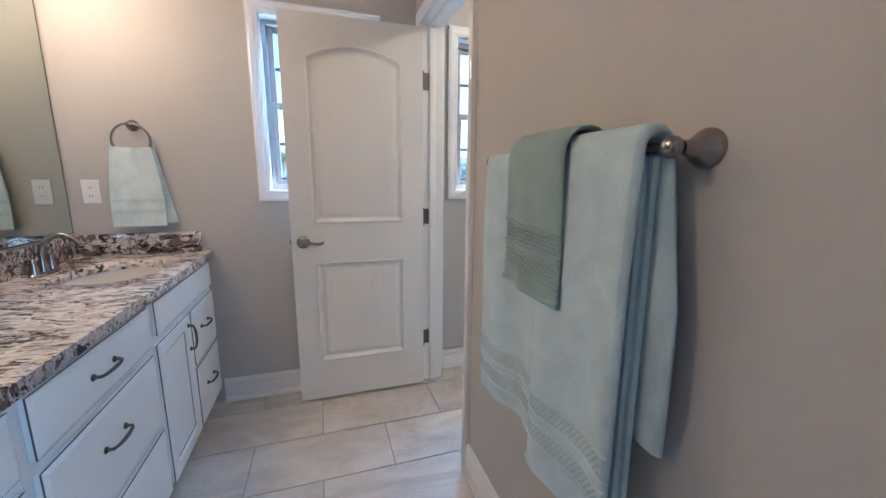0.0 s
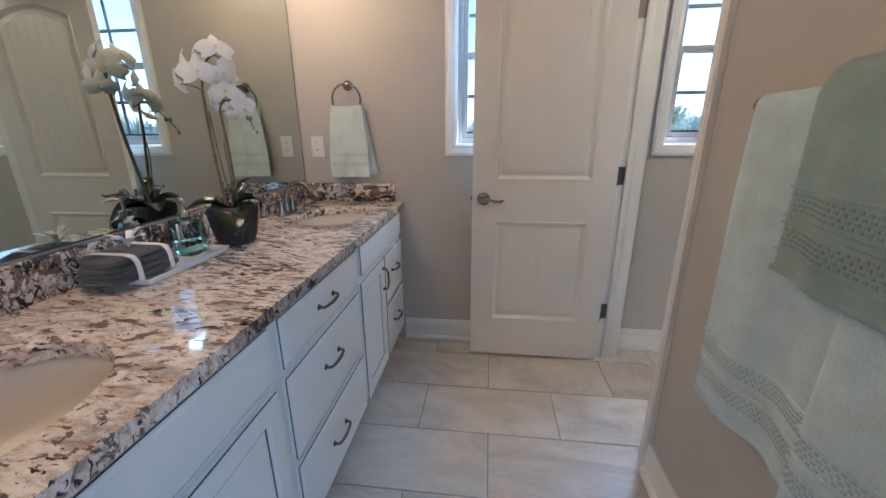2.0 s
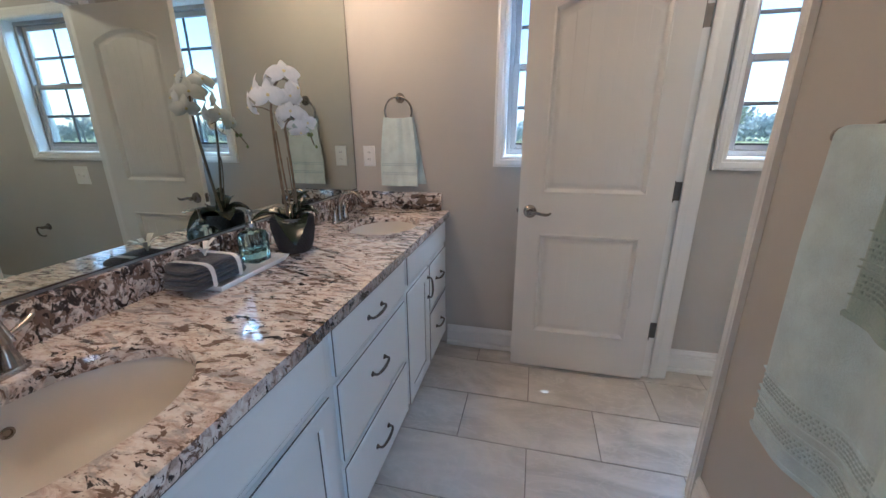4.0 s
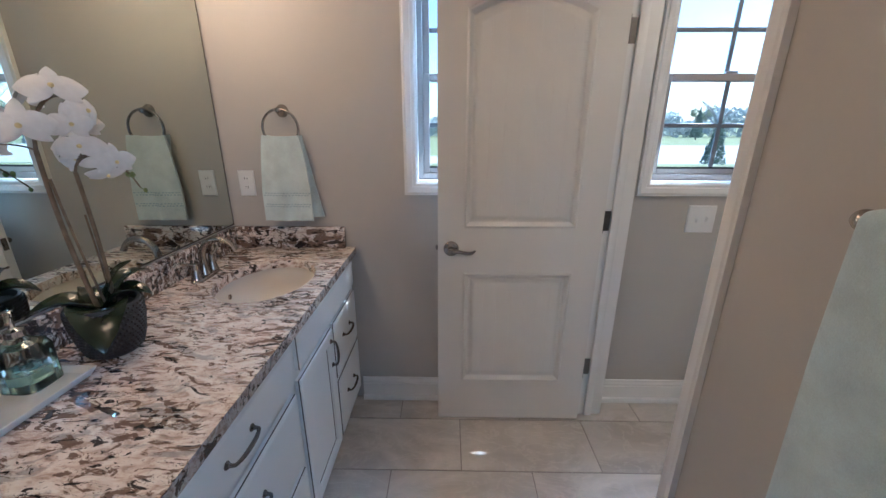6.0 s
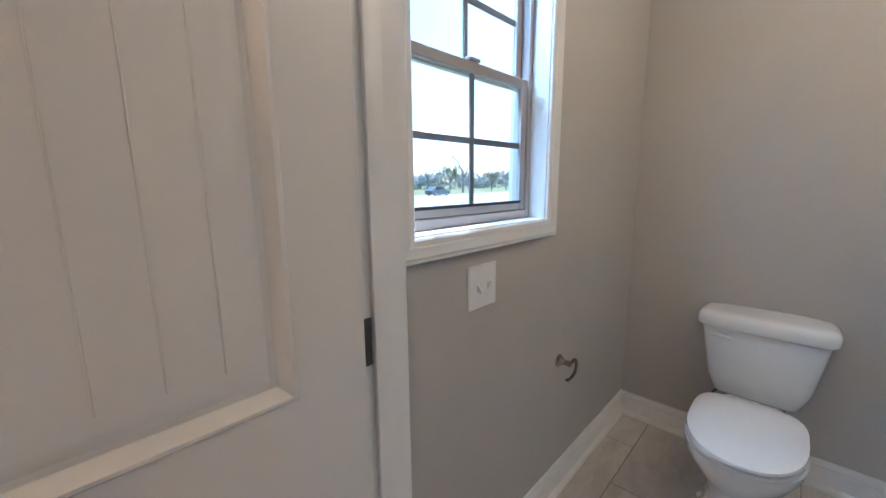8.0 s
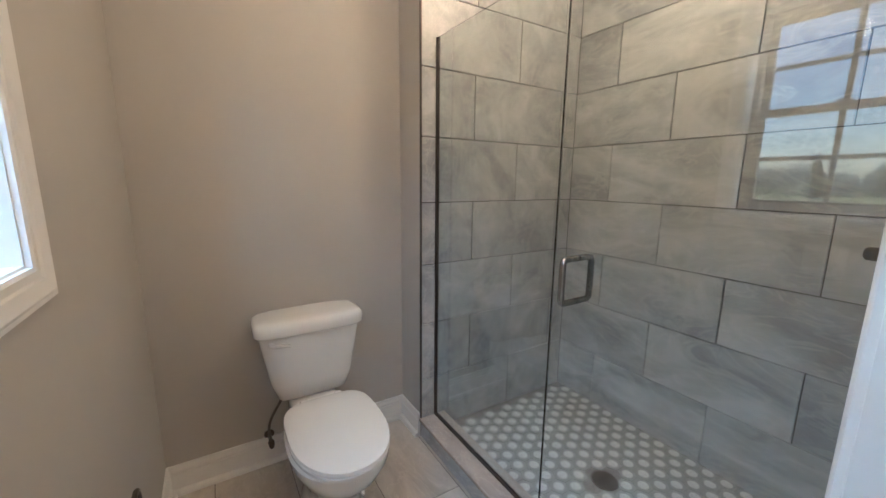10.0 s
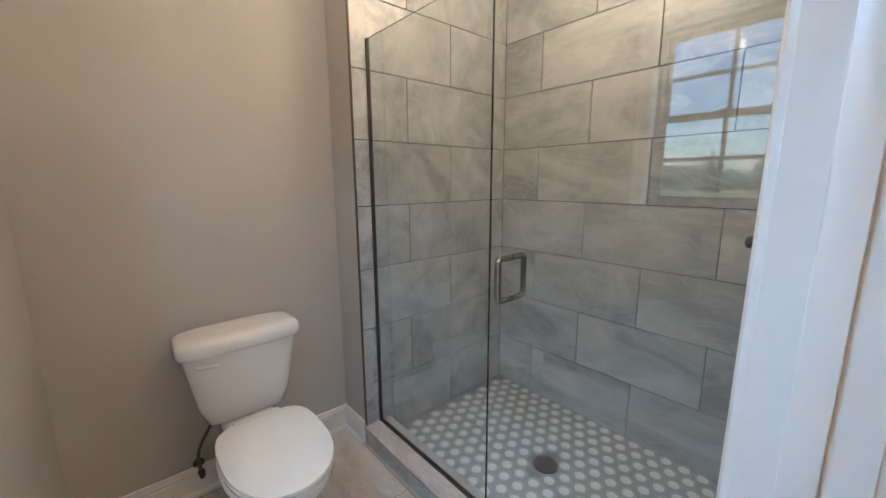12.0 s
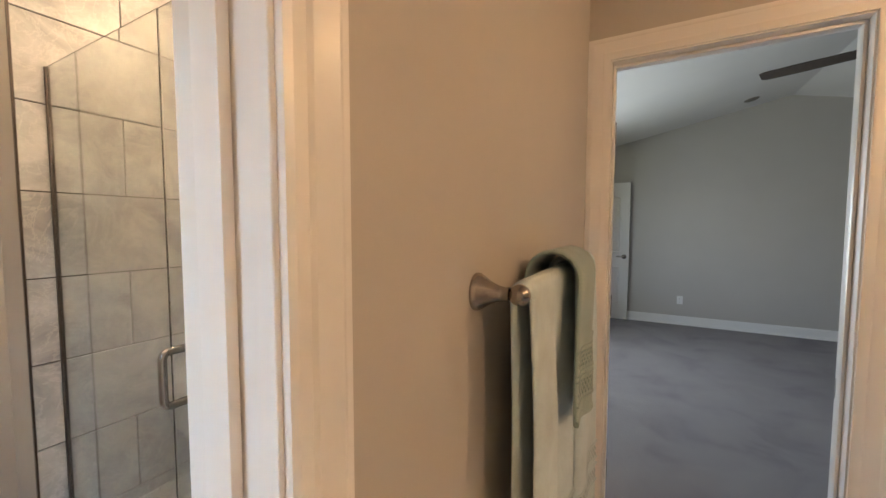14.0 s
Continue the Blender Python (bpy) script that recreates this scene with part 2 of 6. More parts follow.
def foliage(name, colour, vary, scale):
    """Leaves that pass part of the light that falls on them."""
    m = plain(name, colour, 0.8, 0, vary, scale)
    nt = m.node_tree
    b = nt.nodes["Principled BSDF"]
    tl = nt.nodes.new("ShaderNodeBsdfTranslucent")
    nt.links.new(b.inputs["Base Color"].links[0].from_socket, tl.inputs[0])
    mx = nt.nodes.new("ShaderNodeMixShader")
    mx.inputs[0].default_value = 0.5
    nt.links.new(b.outputs[0], mx.inputs[1])
    nt.links.new(tl.outputs[0], mx.inputs[2])
    nt.links.new(mx.outputs[0], nt.nodes["Material Output"].inputs[0])
    return m


M_CARPET = carpet_mat()
M_FAN = plain("fan_blade", (0.06, 0.045, 0.035), 0.5, 0, 0.2)
M_BULB, _nt, _b = nodes_of("bulb_glow")
_b.inputs["Emission Color"].default_value = (1.0, 0.68, 0.40, 1)
_b.inputs["Emission Strength"].default_value = 1.5
M_GRASS = plain("lawn", (0.16, 0.17, 0.065), 0.95, 0, 0.3, 0.5)
M_CONCRETE = plain("pale_concrete", (0.36, 0.355, 0.345), 0.9, 0, 0.12, 2)
M_BARK = plain("bark", (0.30, 0.285, 0.27), 0.9, 0, 0.3, 12)
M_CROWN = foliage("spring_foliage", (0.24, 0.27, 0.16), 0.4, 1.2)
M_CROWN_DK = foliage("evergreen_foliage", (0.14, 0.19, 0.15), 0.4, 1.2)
# distance haze is put into the far woods' paler, bluer base colour
M_HAZED_WOODS = foliage("haze_tinted_woods", (0.40, 0.44, 0.42), 0.25, 0.3)
M_TWIG = plain("bare_twigs", (0.34, 0.31, 0.29), 0.9, 0, 0.3, 2)
M_CARBODY = plain("car_paint", (0.17, 0.19, 0.20), 0.25, 0.4, 0.05)
M_TYRE = plain("tyre_rubber", (0.02, 0.02, 0.02), 0.8)

# ---- mesh helpers ----
ORIGIN = {}


def thing(name, x, y, z, label, category, group="", kind=""):
    ob = new(name)
    ob.empty_display_size = 0.05
    ob.location = (x, y, z)
    ORIGIN[ob] = Vector((x, y, z))
    return tagged(ob, label, category, group, kind)


def finish(bm, name, mat, origin, smooth=True, angle=38):
    bmesh.ops.translate(bm, verts=bm.verts, vec=-origin)
    bm.normal_update()
    if smooth:
        lim = radians(angle)
        for f in bm.faces:
            f.smooth = True
        for e in bm.edges:
            if len(e.link_faces) == 2 and e.calc_face_angle(0.0) > lim:
                e.smooth = False
    me = bpy.data.meshes.new(name)
    bm.to_mesh(me)
    bm.free()
    me.materials.append(mat)
    return new(name, me)


def part(name, bm, mat, parent, label="", smooth=True, angle=38):
    o = ORIGIN[parent]
    ob = finish(bm, name, mat, o, smooth, angle)
    ob.parent = parent
    ORIGIN[ob] = o
    return tagged(ob, label)


def solid(name, bm, mat, label, category, kind="", group="", smooth=True, origin=(0, 0, 0), angle=38):
    o = Vector(origin)
    ob = finish(bm, name, mat, o, smooth, angle)
    ob.location = o
    ORIGIN[ob] = o
    return tagged(ob, label, category, group, kind)


def box(bm, x0, x1, y0, y1, z0, z1, r=0.0, seg=2):
    vs = [bm.verts.new((x, y, z)) for x in (x0, x1) for y in (y0, y1) for z in (z0, z1)]
    q = [(0, 1, 3, 2), (4, 6, 7, 5), (0, 4, 5, 1), (2, 3, 7, 6), (0, 2, 6, 4), (1, 5, 7, 3)]
    fs = [bm.faces.new([vs[i] for i in f]) for f in q]
    if r > 0:
        es = {e for f in fs for e in f.edges}
        bmesh.ops.bevel(bm, geom=list(es), offset=r, segments=seg, profile=0.5, affect="EDGES", clamp_overlap=True)
    return bm


def B(*a, **k):
    return box(bmesh.new(), *a, **k)


def lathe(bm, prof, m=None, n=24):
    """prof: (radius, height) pairs from bottom to top, about z, then placed by m."""
    m = m or Matrix()
    rings = []
    for r, h in prof:
        if r < 1e-6:
            rings.append([bm.verts.new(m @ Vector((0, 0, h)))])
        else:
            rings.append([bm.verts.new(m @ Vector((r * math.cos(2 * math.pi * i / n), r * math.sin(2 * math.pi * i / n), h))) for i in range(n)])
    for a, b in zip(rings, rings[1:]):
        for i in range(n):
            j = (i + 1) % n
            if len(a) == 1 and len(b) == 1:
                continue
            if len(a) == 1:
                bm.faces.new((a[0], b[j], b[i]))
            elif len(b) == 1:
                bm.faces.new((a[i], a[j], b[0]))
            else:
                bm.faces.new((a[i], a[j], b[j], b[i]))
    for ring, flip in ((rings[0], True), (rings[-1], False)):
        if len(ring) > 2:
            bm.faces.new(ring[::-1] if flip else ring)
    return bm


def tube(bm, pts, rad, n=12, caps=True):
    """A round tube through pts; rad is one radius or one for each point."""
    pts = [Vector(p) for p in pts]
    rads = rad if isinstance(rad, (list, tuple)) else [rad] * len(pts)
    t0 = (pts[1] - pts[0]).normalized()
    up = Vector((0, 0, 1)) if abs(t0.z) < 0.9 else Vector((1, 0, 0))
    u = t0.cross(up).normalized()
    rings = []
    for k, p in enumerate(pts):
        a, b = pts[max(k - 1, 0)], pts[min(k + 1, len(pts) - 1)]
        t = (b - a).normalized()
        u = (u - t * u.dot(t)).normalized()
        w = t.cross(u)
        rings.append([bm.verts.new(p + rads[k] * (math.cos(2 * math.pi * i / n) * u + math.sin(2 * math.pi * i / n) * w)) for i in range(n)])
    for a, b in zip(rings, rings[1:]):
        for i in range(n):
            j = (i + 1) % n
            bm.faces.new((a[i], a[j], b[j], b[i]))
    if caps:
        bm.faces.new(rings[0][::-1])
        bm.faces.new(rings[-1])
    return bm


def bez(p0, p1, p2, p3, n=12):
    p0, p1, p2, p3 = map(Vector, (p0, p1, p2, p3))
    out = []
    for i in range(n + 1):
        t = i / n
        out.append((1 - t) ** 3 * p0 + 3 * t * (1 - t) ** 2 * p1 + 3 * t * t * (1 - t) * p2 + t ** 3 * p3)
    return out


def loft(bm, rings, caps=True):
    vr = [[bm.verts.new(p) for p in ring] for ring in rings]
    n = len(vr[0])
    for a, b in zip(vr, vr[1:]):
        for i in range(n):
            j = (i + 1) % n
            bm.faces.new((a[i], a[j], b[j], b[i]))
    if caps:
        bm.faces.new(vr[0][::-1])
        bm.faces.new(vr[-1])
    return bm


CASING_WIDE = 1.48
CASING = [(0.0, 0.0), (0.0, 0.010), (0.006, 0.013), (0.018, 0.013), (0.022, 0.016), (0.034, 0.019), (0.044, 0.021), (0.050, 0.018), (0.057, 0.018), (0.057, 0.0)]
BASE = [(0.0, 0.0), (0.0135, 0.0), (0.0135, 0.092), (0.0095, 0.095), (0.0095, 0.099), (0.0135, 0.103), (0.0135, 0.108), (0.009, 0.116), (0.0075, 0.128), (0.0, 0.130)]
SHOE = [(0.0135, 0.0), (0.0300, 0.0), (0.0300, 0.012), (0.0255, 0.021), (0.0135, 0.025)]


def picture_frame(bm, a0, a1, b0, b1, place, prof=CASING, sides="LTRB"):
    """Mitred moulding round an opening a0..a1, b0..b1; place(a, b, h) gives the world point, h out of the wall."""
    rings = []
    for o, h in prof:
        rings.append([bm.verts.new(place(a, b, h)) for a, b in ((a0 - o, b0 - (o if "B" in sides else 0)), (a0 - o, b1 + o), (a1 + o, b1 + o), (a1 + o, b0 - (o if "B" in sides else 0)))])
    for r, s in zip(rings, rings[1:]):
        for i, side in enumerate("LTRB"):
            if side in sides:
                j = (i + 1) % 4
                bm.faces.new((r[i], r[j], s[j], s[i]))
    bmesh.ops.recalc_face_normals(bm, faces=bm.faces)
    return bm


def run(bm, path, prof, z=0.0):
    """Moulding along a plan path, standing to its left, mitred at corners."""
    path = [Vector(p) for p in path]
    rings = []
    for k, p in enumerate(path):
        dirs = []
        if k > 0:
            dirs.append((p - path[k - 1]).normalized())
        if k < len(path) - 1:
            dirs.append((path[k + 1] - p).normalized())
        ns = [Vector((-d.y, d.x)) for d in dirs]
        n = ns[0] if len(ns) == 1 else (ns[0] + ns[1]) / (1 + ns[0].dot(ns[1]))
        rings.append([bm.verts.new((p.x + n.x * o, p.y + n.y * o, z + h)) for o, h in prof])
    m = len(prof)
    for a, b in zip(rings, rings[1:]):
        for i in range(m):
            j = (i + 1) % m
            bm.faces.new((a[i], b[i], b[j], a[j]))
    bm.faces.new(rings[0])
    bm.faces.new(rings[-1][::-1])
    bmesh.ops.recalc_face_normals(bm, faces=bm.faces)
    return bm

# ---- plan ----
NORTH, WEST, SOUTH, EAST = 2.88, -0.877, 0.55, 2.625
PART0, PART1 = 0.812, 0.930          # partition faces
TD0, TD1, TDH = 2.048, 2.765, 2.05  # toilet doorway in the partition
BD0, BD1, BDH = -0.012, 0.722, 2.050  # bathroom doorway in the south wall
WINDOWS = [(0.003, 0.550), (1.055, 1.665)]
WZ0, WZ1 = 1.180, 2.045
SH_S, SH_E, SH_N = 0.773, 2.405, 1.795  # tiled faces of the shower, its open edge

# ---- walls ----
bm = bmesh.new()
edges = [-1.0, WINDOWS[0][0], WINDOWS[0][1], WINDOWS[1][0], WINDOWS[1][1], EAST + 0.12]
for i, (a, b) in enumerate(zip(edges, edges[1:])):
    if i % 2 == 0:
        box(bm, a, b, NORTH, 3.03, 0, 2.5)
    else:
        box(bm, a, b, NORTH, 3.03, 0, WZ0)
        box(bm, a, b, NORTH, 3.03, WZ1, 2.5)
wall_north = solid("wall_north", bm, M_WALL, "greige painted wall with two white-trimmed windows", "wall", "structure", smooth=False)
wall_west = solid("wall_west", B(-1.0, WEST, 0.435, NORTH, 0, 2.5), M_WALL, "greige painted wall behind the vanity mirror", "wall", "structure", smooth=False)
bm = bmesh.new()
box(bm, WEST, BD0 - 0.018, 0.435, SOUTH, 0, 2.5)
box(bm, BD1 + 0.018, PART1, 0.435, SOUTH, 0, 2.5)
box(bm, BD0 - 0.018, BD1 + 0.018, 0.435, SOUTH, BDH + 0.018, 2.5)
box(bm, -3.8, -1.0, 0.435, SOUTH, 0, 2.5)
box(bm, PART1, 1.85, 0.435, SOUTH, 0, 2.5)
box(bm, -3.8, 1.85, 0.435, SOUTH, 2.5, 3.2)
wall_south = solid("wall_south", bm, M_WALL, "greige painted wall with the bathroom doorway", "wall", "structure", smooth=False)
bm = bmesh.new()
box(bm, PART0, PART1, SOUTH, TD0 - 0.018, 0, 2.5)
box(bm, PART0, PART1, TD1 + 0.018, NORTH, 0, 2.5)
box(bm, PART0, PART1, TD0 - 0.018, TD1 + 0.018, TDH + 0.018, 2.5)
wall_partition = solid("wall_partition", bm, M_WALL, "greige painted partition with an open doorway", "wall", "structure", smooth=False)
bm = bmesh.new()
box(bm, EAST, EAST + 0.12, 0.56, NORTH, 0, 2.5)
wall_east = solid("wall_east", bm, M_WALL, "greige painted wall behind the toilet", "wall", "structure", smooth=False)
wall_shower_end = solid("wall_shower_end", B(SH_E + 0.010, EAST, SH_S - 0.01, SH_N, 0, 2.5), M_WALL, "greige furred-out wall end of the shower", "wall", "structure", smooth=False)
wall_shower_back = solid("wall_shower_back", B(PART1, EAST, 0.56, SH_S - 0.01, 0, 2.5), M_GROUT_DK, "grey porcelain tiled shower wall with dark grout", "wall", "structure", smooth=False)
wall_shower_side = solid("wall_shower_side", B(PART1 + 0.0005, PART1 + 0.003, SH_S - 0.01, SH_N, 0.01, CEIL), M_GROUT_DK, "grey porcelain tiled side wall of the shower", "wall", "structure", smooth=False)
wall_tile_bed = solid("wall_shower_inner", B(SH_E + 0.0075, SH_E + 0.0099, SH_S - 0.01, SH_N - 0.004, 0.01, CEIL), M_GROUT_DK, "grey porcelain tiled end wall of the shower", "wall", "structure", smooth=False)
ceiling = solid("ceiling", B(-1.0, EAST + 0.12, 0.5, 3.03, CEIL, 2.49), M_CEIL, "plain white painted bathroom ceiling", "ceiling", "structure", smooth=False)
floor = solid("floor", B(-1.0, EAST + 0.12, 0.50, 3.03, -0.05, -0.004), M_GROUT, "pale grey porcelain tile floor in running bond", "floor", "structure", smooth=False)

# unseen overhang, added so that high sun misses the upper sashes
eave = solid("eave", B(-1.2, EAST + 0.3, 3.031, 3.235, 2.50, 2.56), M_TRIM, "unseen white overhang added to cut high sun off the bathroom windows", "eave", "structure", smooth=False)

# bedroom shell
BN, BS, BE, BW, RIDGE = 0.435, -4.05, 1.75, -3.75, -0.95
carpet = solid("carpet_floor", B(BW - 0.1, BE + 0.1, BS - 0.1, 0.50, -0.05, 0.004), M_CARPET, "taupe cut-pile bedroom carpet with vacuum marks", "carpet", "structure", smooth=False)
bm = bmesh.new()
box(bm, BW - 0.1, BE + 0.1, BS - 0.12, BS, 0, 3.3)
wall_bed_south = solid("wall_bedroom_south", bm, M_WALL, "greige painted gable wall of the bedroom", "wall", "structure", smooth=False)
bm = bmesh.new()
box(bm, BE, BE + 0.12, BS, -2.9, 0, 3.0)
box(bm, BE, BE + 0.12, -0.5, BN, 0, 3.0)
box(bm, BE, BE + 0.12, -2.9, -0.5, 0, 0.75)
box(bm, BE, BE + 0.12, -2.9, -0.5, 2.1, 3.0)
wall_bed_east = solid("wall_bedroom_east", bm, M_WALL, "greige painted bedroom wall with an assumed wide window", "wall", "structure", smooth=False)
wall_bed_west = solid("wall_bedroom_west", B(BW - 0.12, BW, BS, BN, 0, 3.0), M_WALL, "greige painted bedroom side wall", "wall", "structure", smooth=False)
# unseen slab added outside to block the sun from the bedroom opening
sun_overhang = solid("sun_overhang", B(BE + 0.125, BE + 2.3, BS, 0.43, 2.36, 2.44), M_CEIL, "unseen white slab added to keep direct sun out of the bedroom window", "roof", "structure", smooth=False)
bm = bmesh.new()
for xa, za, xb, zb in ((BE + 0.12, 2.415, RIDGE, 3.03), (RIDGE, 3.03, BW - 0.12, 2.415)):
    q = [(xa, za), (xb, zb), (xb, zb + 0.1), (xa, za + 0.1)]
    loft(bm, [[(x, y, z) for x, z in q] for y in (BS - 0.1, 0.5)])
bmesh.ops.recalc_face_normals(bm, faces=bm.faces)
ceiling_bed = solid("ceiling_bedroom", bm, M_CEIL, "white vaulted bedroom ceiling", "ceiling", "structure", smooth=False)

# ---- baseboards ----
def baseboard(path, label="white moulded baseboard with shoe moulding"):
    bm = bmesh.new()
    run(bm, path, BASE)
    run(bm, path, SHOE)
    return solid("baseboard", bm, M_TRIM, label, "baseboard", "structure", angle=25)


baseboard([(PART0, NORTH), (-0.31, NORTH)])
baseboard([(SH_E + 0.01, SH_N), (EAST, SH_N), (EAST, NORTH), (PART1, NORTH), (PART1, TD1 + 0.062)])
baseboard([(PART0, SOUTH + 0.001), (PART0, TD0 - 0.062)])
baseboard([(BW, BS), (BE, BS)], "white bedroom baseboard above the carpet")

# ---- doorway linings ----
def lining_toilet():
    t = thing("door_frame", PART0, TD0, 0, "white painted door frame with moulded casing", "door frame", "", "structure")
    x0, x1 = PART0 - 0.001, PART1 + 0.001
    part("jamb", B(x0, x1, TD0 - 0.018, TD0, 0, TDH, r=0.001, seg=1), M_TRIM, t)
    part("jamb", B(x0, x1, TD1, TD1 + 0.018, 0, TDH, r=0.001, seg=1), M_TRIM, t)
    part("head_jamb", B(x0, x1, TD0 - 0.018, TD1 + 0.018, TDH, TDH + 0.018), M_TRIM, t)
    sx0, sx1 = PART0 + 0.040, PART0 + 0.075
    part("door_stop", B(sx0, sx1, TD0 + 0.0005, TD0 + 0.011, 0, TDH - 0.011, r=0.002), M_TRIM, t)
    part("door_stop", B(sx0, sx1, TD1 - 0.011, TD1 - 0.0005, 0, TDH - 0.011, r=0.002), M_TRIM, t)
    part("door_stop", B(sx0, sx1, TD0 + 0.0005, TD1 - 0.0005, TDH - 0.011, TDH - 0.0005, r=0.002), M_TRIM, t)
    for xs, d in ((PART0, -1), (PART1, 1)):
        bm = bmesh.new()
        picture_frame(bm, TD0 - 0.005, TD1 + 0.005, 0, TDH + 0.005, lambda a, b, h, xs=xs, d=d: (xs + d * h, a, b), sides="LTR")
        part("casing", bm, M_TRIM, t, angle=20)
    part("strike_plate", B(PART0 + 0.008, PART0 + 0.033, TD0 - 0.0005, TD0 + 0.0015, 0.885, 0.945, r=0.0006, seg=1), M_HINGE, t, "dark nickel strike plate")
    return t


def lining_bath():
    t = thing("door_frame", BD0, SOUTH, 0, "white painted bathroom entry frame with moulded casing", "door frame", "", "structure")
    y0, y1 = 0.434, SOUTH + 0.001
    part("jamb", B(BD0 - 0.018, BD0, y0, y1, 0, BDH, r=0.001, seg=1), M_TRIM, t)
    part("jamb", B(BD1, BD1 + 0.018, y0, y1, 0, BDH, r=0.001, seg=1), M_TRIM, t)
    part("head_jamb", B(BD0 - 0.018, BD1 + 0.018, y0, y1, BDH, BDH + 0.018), M_TRIM, t)
    part("door_stop", B(BD0 + 0.0005, BD0 + 0.011, 0.474, 0.509, 0, BDH - 0.011, r=0.002), M_TRIM, t)
    part("door_stop", B(BD1 - 0.011, BD1 - 0.0005, 0.474, 0.509, 0, BDH - 0.011, r=0.002), M_TRIM, t)
    part("door_stop", B(BD0 + 0.0005, BD1 - 0.0005, 0.474, 0.509, BDH - 0.011, BDH - 0.0005, r=0.002), M_TRIM, t)
    for ys, d in ((SOUTH, 1), (0.435, -1)):
        bm = bmesh.new()
        picture_frame(bm, BD0 - 0.005, BD1 + 0.005, 0, BDH + 0.005, lambda a, b, h, ys=ys, d=d: (a, ys + d * h, b), prof=[(o * CASING_WIDE, h) for o, h in CASING], sides="LTR")
        part("casing", bm, M_TRIM, t, angle=20)
    part("strike_plate", B(BD0 - 0.0005, BD0 + 0.0015, 0.440, 0.465, 0.80, 0.87, r=0.0006, seg=1), M_HINGE, t, "dark nickel strike plate")
    return t


lining_toilet()
lining_bath()
part_threshold = solid("threshold", B(BD0, BD1, 0.49, 0.525, -0.001, 0.007, r=0.003), M_CURB, "narrow beige stone threshold between tile and carpet", "threshold", "structure")

# ---- doors ----
def panel_recess(bm, pts_out, y, d, face):
    """A moulded raised panel: rings stepping in from pts_out; face=-1 looks to -y."""
    cx = sum(p[0] for p in pts_out) / len(pts_out)
    zs = [p[1] for p in pts_out]
    cz = (min(zs) + max(zs)) / 2
    hw = max(abs(p[0] - cx) for p in pts_out)
    hz = (max(zs) - min(zs)) / 2
    rings = []
    for o, h in ((0.0, 0.0), (0.004, 0.0045), (0.009, 0.0045), (0.016, -0.004), (0.024, -0.0125), (0.033, -0.0125), (0.050, -0.004), (0.054, -0.0035)):
        kx, kz = (hw - o) / hw, (hz - o) / hz
        rings.append([bm.verts.new((cx + (x - cx) * kx, y + face * h, cz + (z - cz) * kz)) for x, z in pts_out])
    n = len(pts_out)
    for a, b in zip(rings, rings[1:]):
        for i in range(n):
            j = (i + 1) % n
            bm.faces.new((a[i], a[j], b[j], b[i]))
    bm.faces.new(rings[-1])
    return rings[-1]


def leaf_face(bm, w, h, y, face, lo, up, crown):
    """One face of a two-panel door: the flat with two holes, panels set in them. lo, up: z spans; crown: arch rise."""
    m = 0.112
    arch_n = 14
    lower = [(m, lo[0]), (w - m, lo[0]), (w - m, lo[1]), (m, lo[1])]
    upper = [(m, up[0]), (w - m, up[0])]
    for i in range(arch_n + 1):
        t = i / arch_n
        upper.append((w - m - t * (w - 2 * m), up[1] + crown * (1 - (2 * t - 1) ** 2)))
    outer_v = lambda x, z: bm.verts.new((x, y, z))
    # flat field in strips: stiles, bottom rail, lock rail, top rail following the arch
    def quad(x0, x1, z0, z1):
        bm.faces.new([outer_v(x0, z0), outer_v(x1, z0), outer_v(x1, z1), outer_v(x0, z1)])
    quad(0, m, 0, h)
    quad(w - m, w, 0, h)
    quad(m, w - m, 0, lo[0])
    quad(m, w - m, lo[1], up[0])
    arch = upper[2:]
    for (xa, za), (xb, zb) in zip(arch, arch[1:]):
        bm.faces.new([outer_v(xb, zb), outer_v(xa, za), outer_v(xa, h), outer_v(xb, h)])
    panel_recess(bm, lower, y, 0, face)
    panel_recess(bm, upper, y, 0, face)


def door_leaf(w, h, thick):
    bm = bmesh.new()
    lo, up = (0.222, 0.788), (0.995, 1.815)
    leaf_face(bm, w, h, 0.0, -1, lo, up, 0.06)
    leaf_face(bm, w, h, thick, 1, lo, up, 0.06)
    for (xa, za), (xb, zb) in (((0, 0), (w, 0)), ((w, 0), (w, h)), ((w, h), (0, h)), ((0, h), (0, 0))):
        vs = [bm.verts.new((xa, 0, za)), bm.verts.new((xb, 0, zb)), bm.verts.new((xb, thick, zb)), bm.verts.new((xa, thick, za))]
        bm.faces.new(vs)
    bmesh.ops.remove_doubles(bm, verts=bm.verts, dist=1e-5)
    bmesh.ops.recalc_face_normals(bm, faces=bm.faces)
    return bm


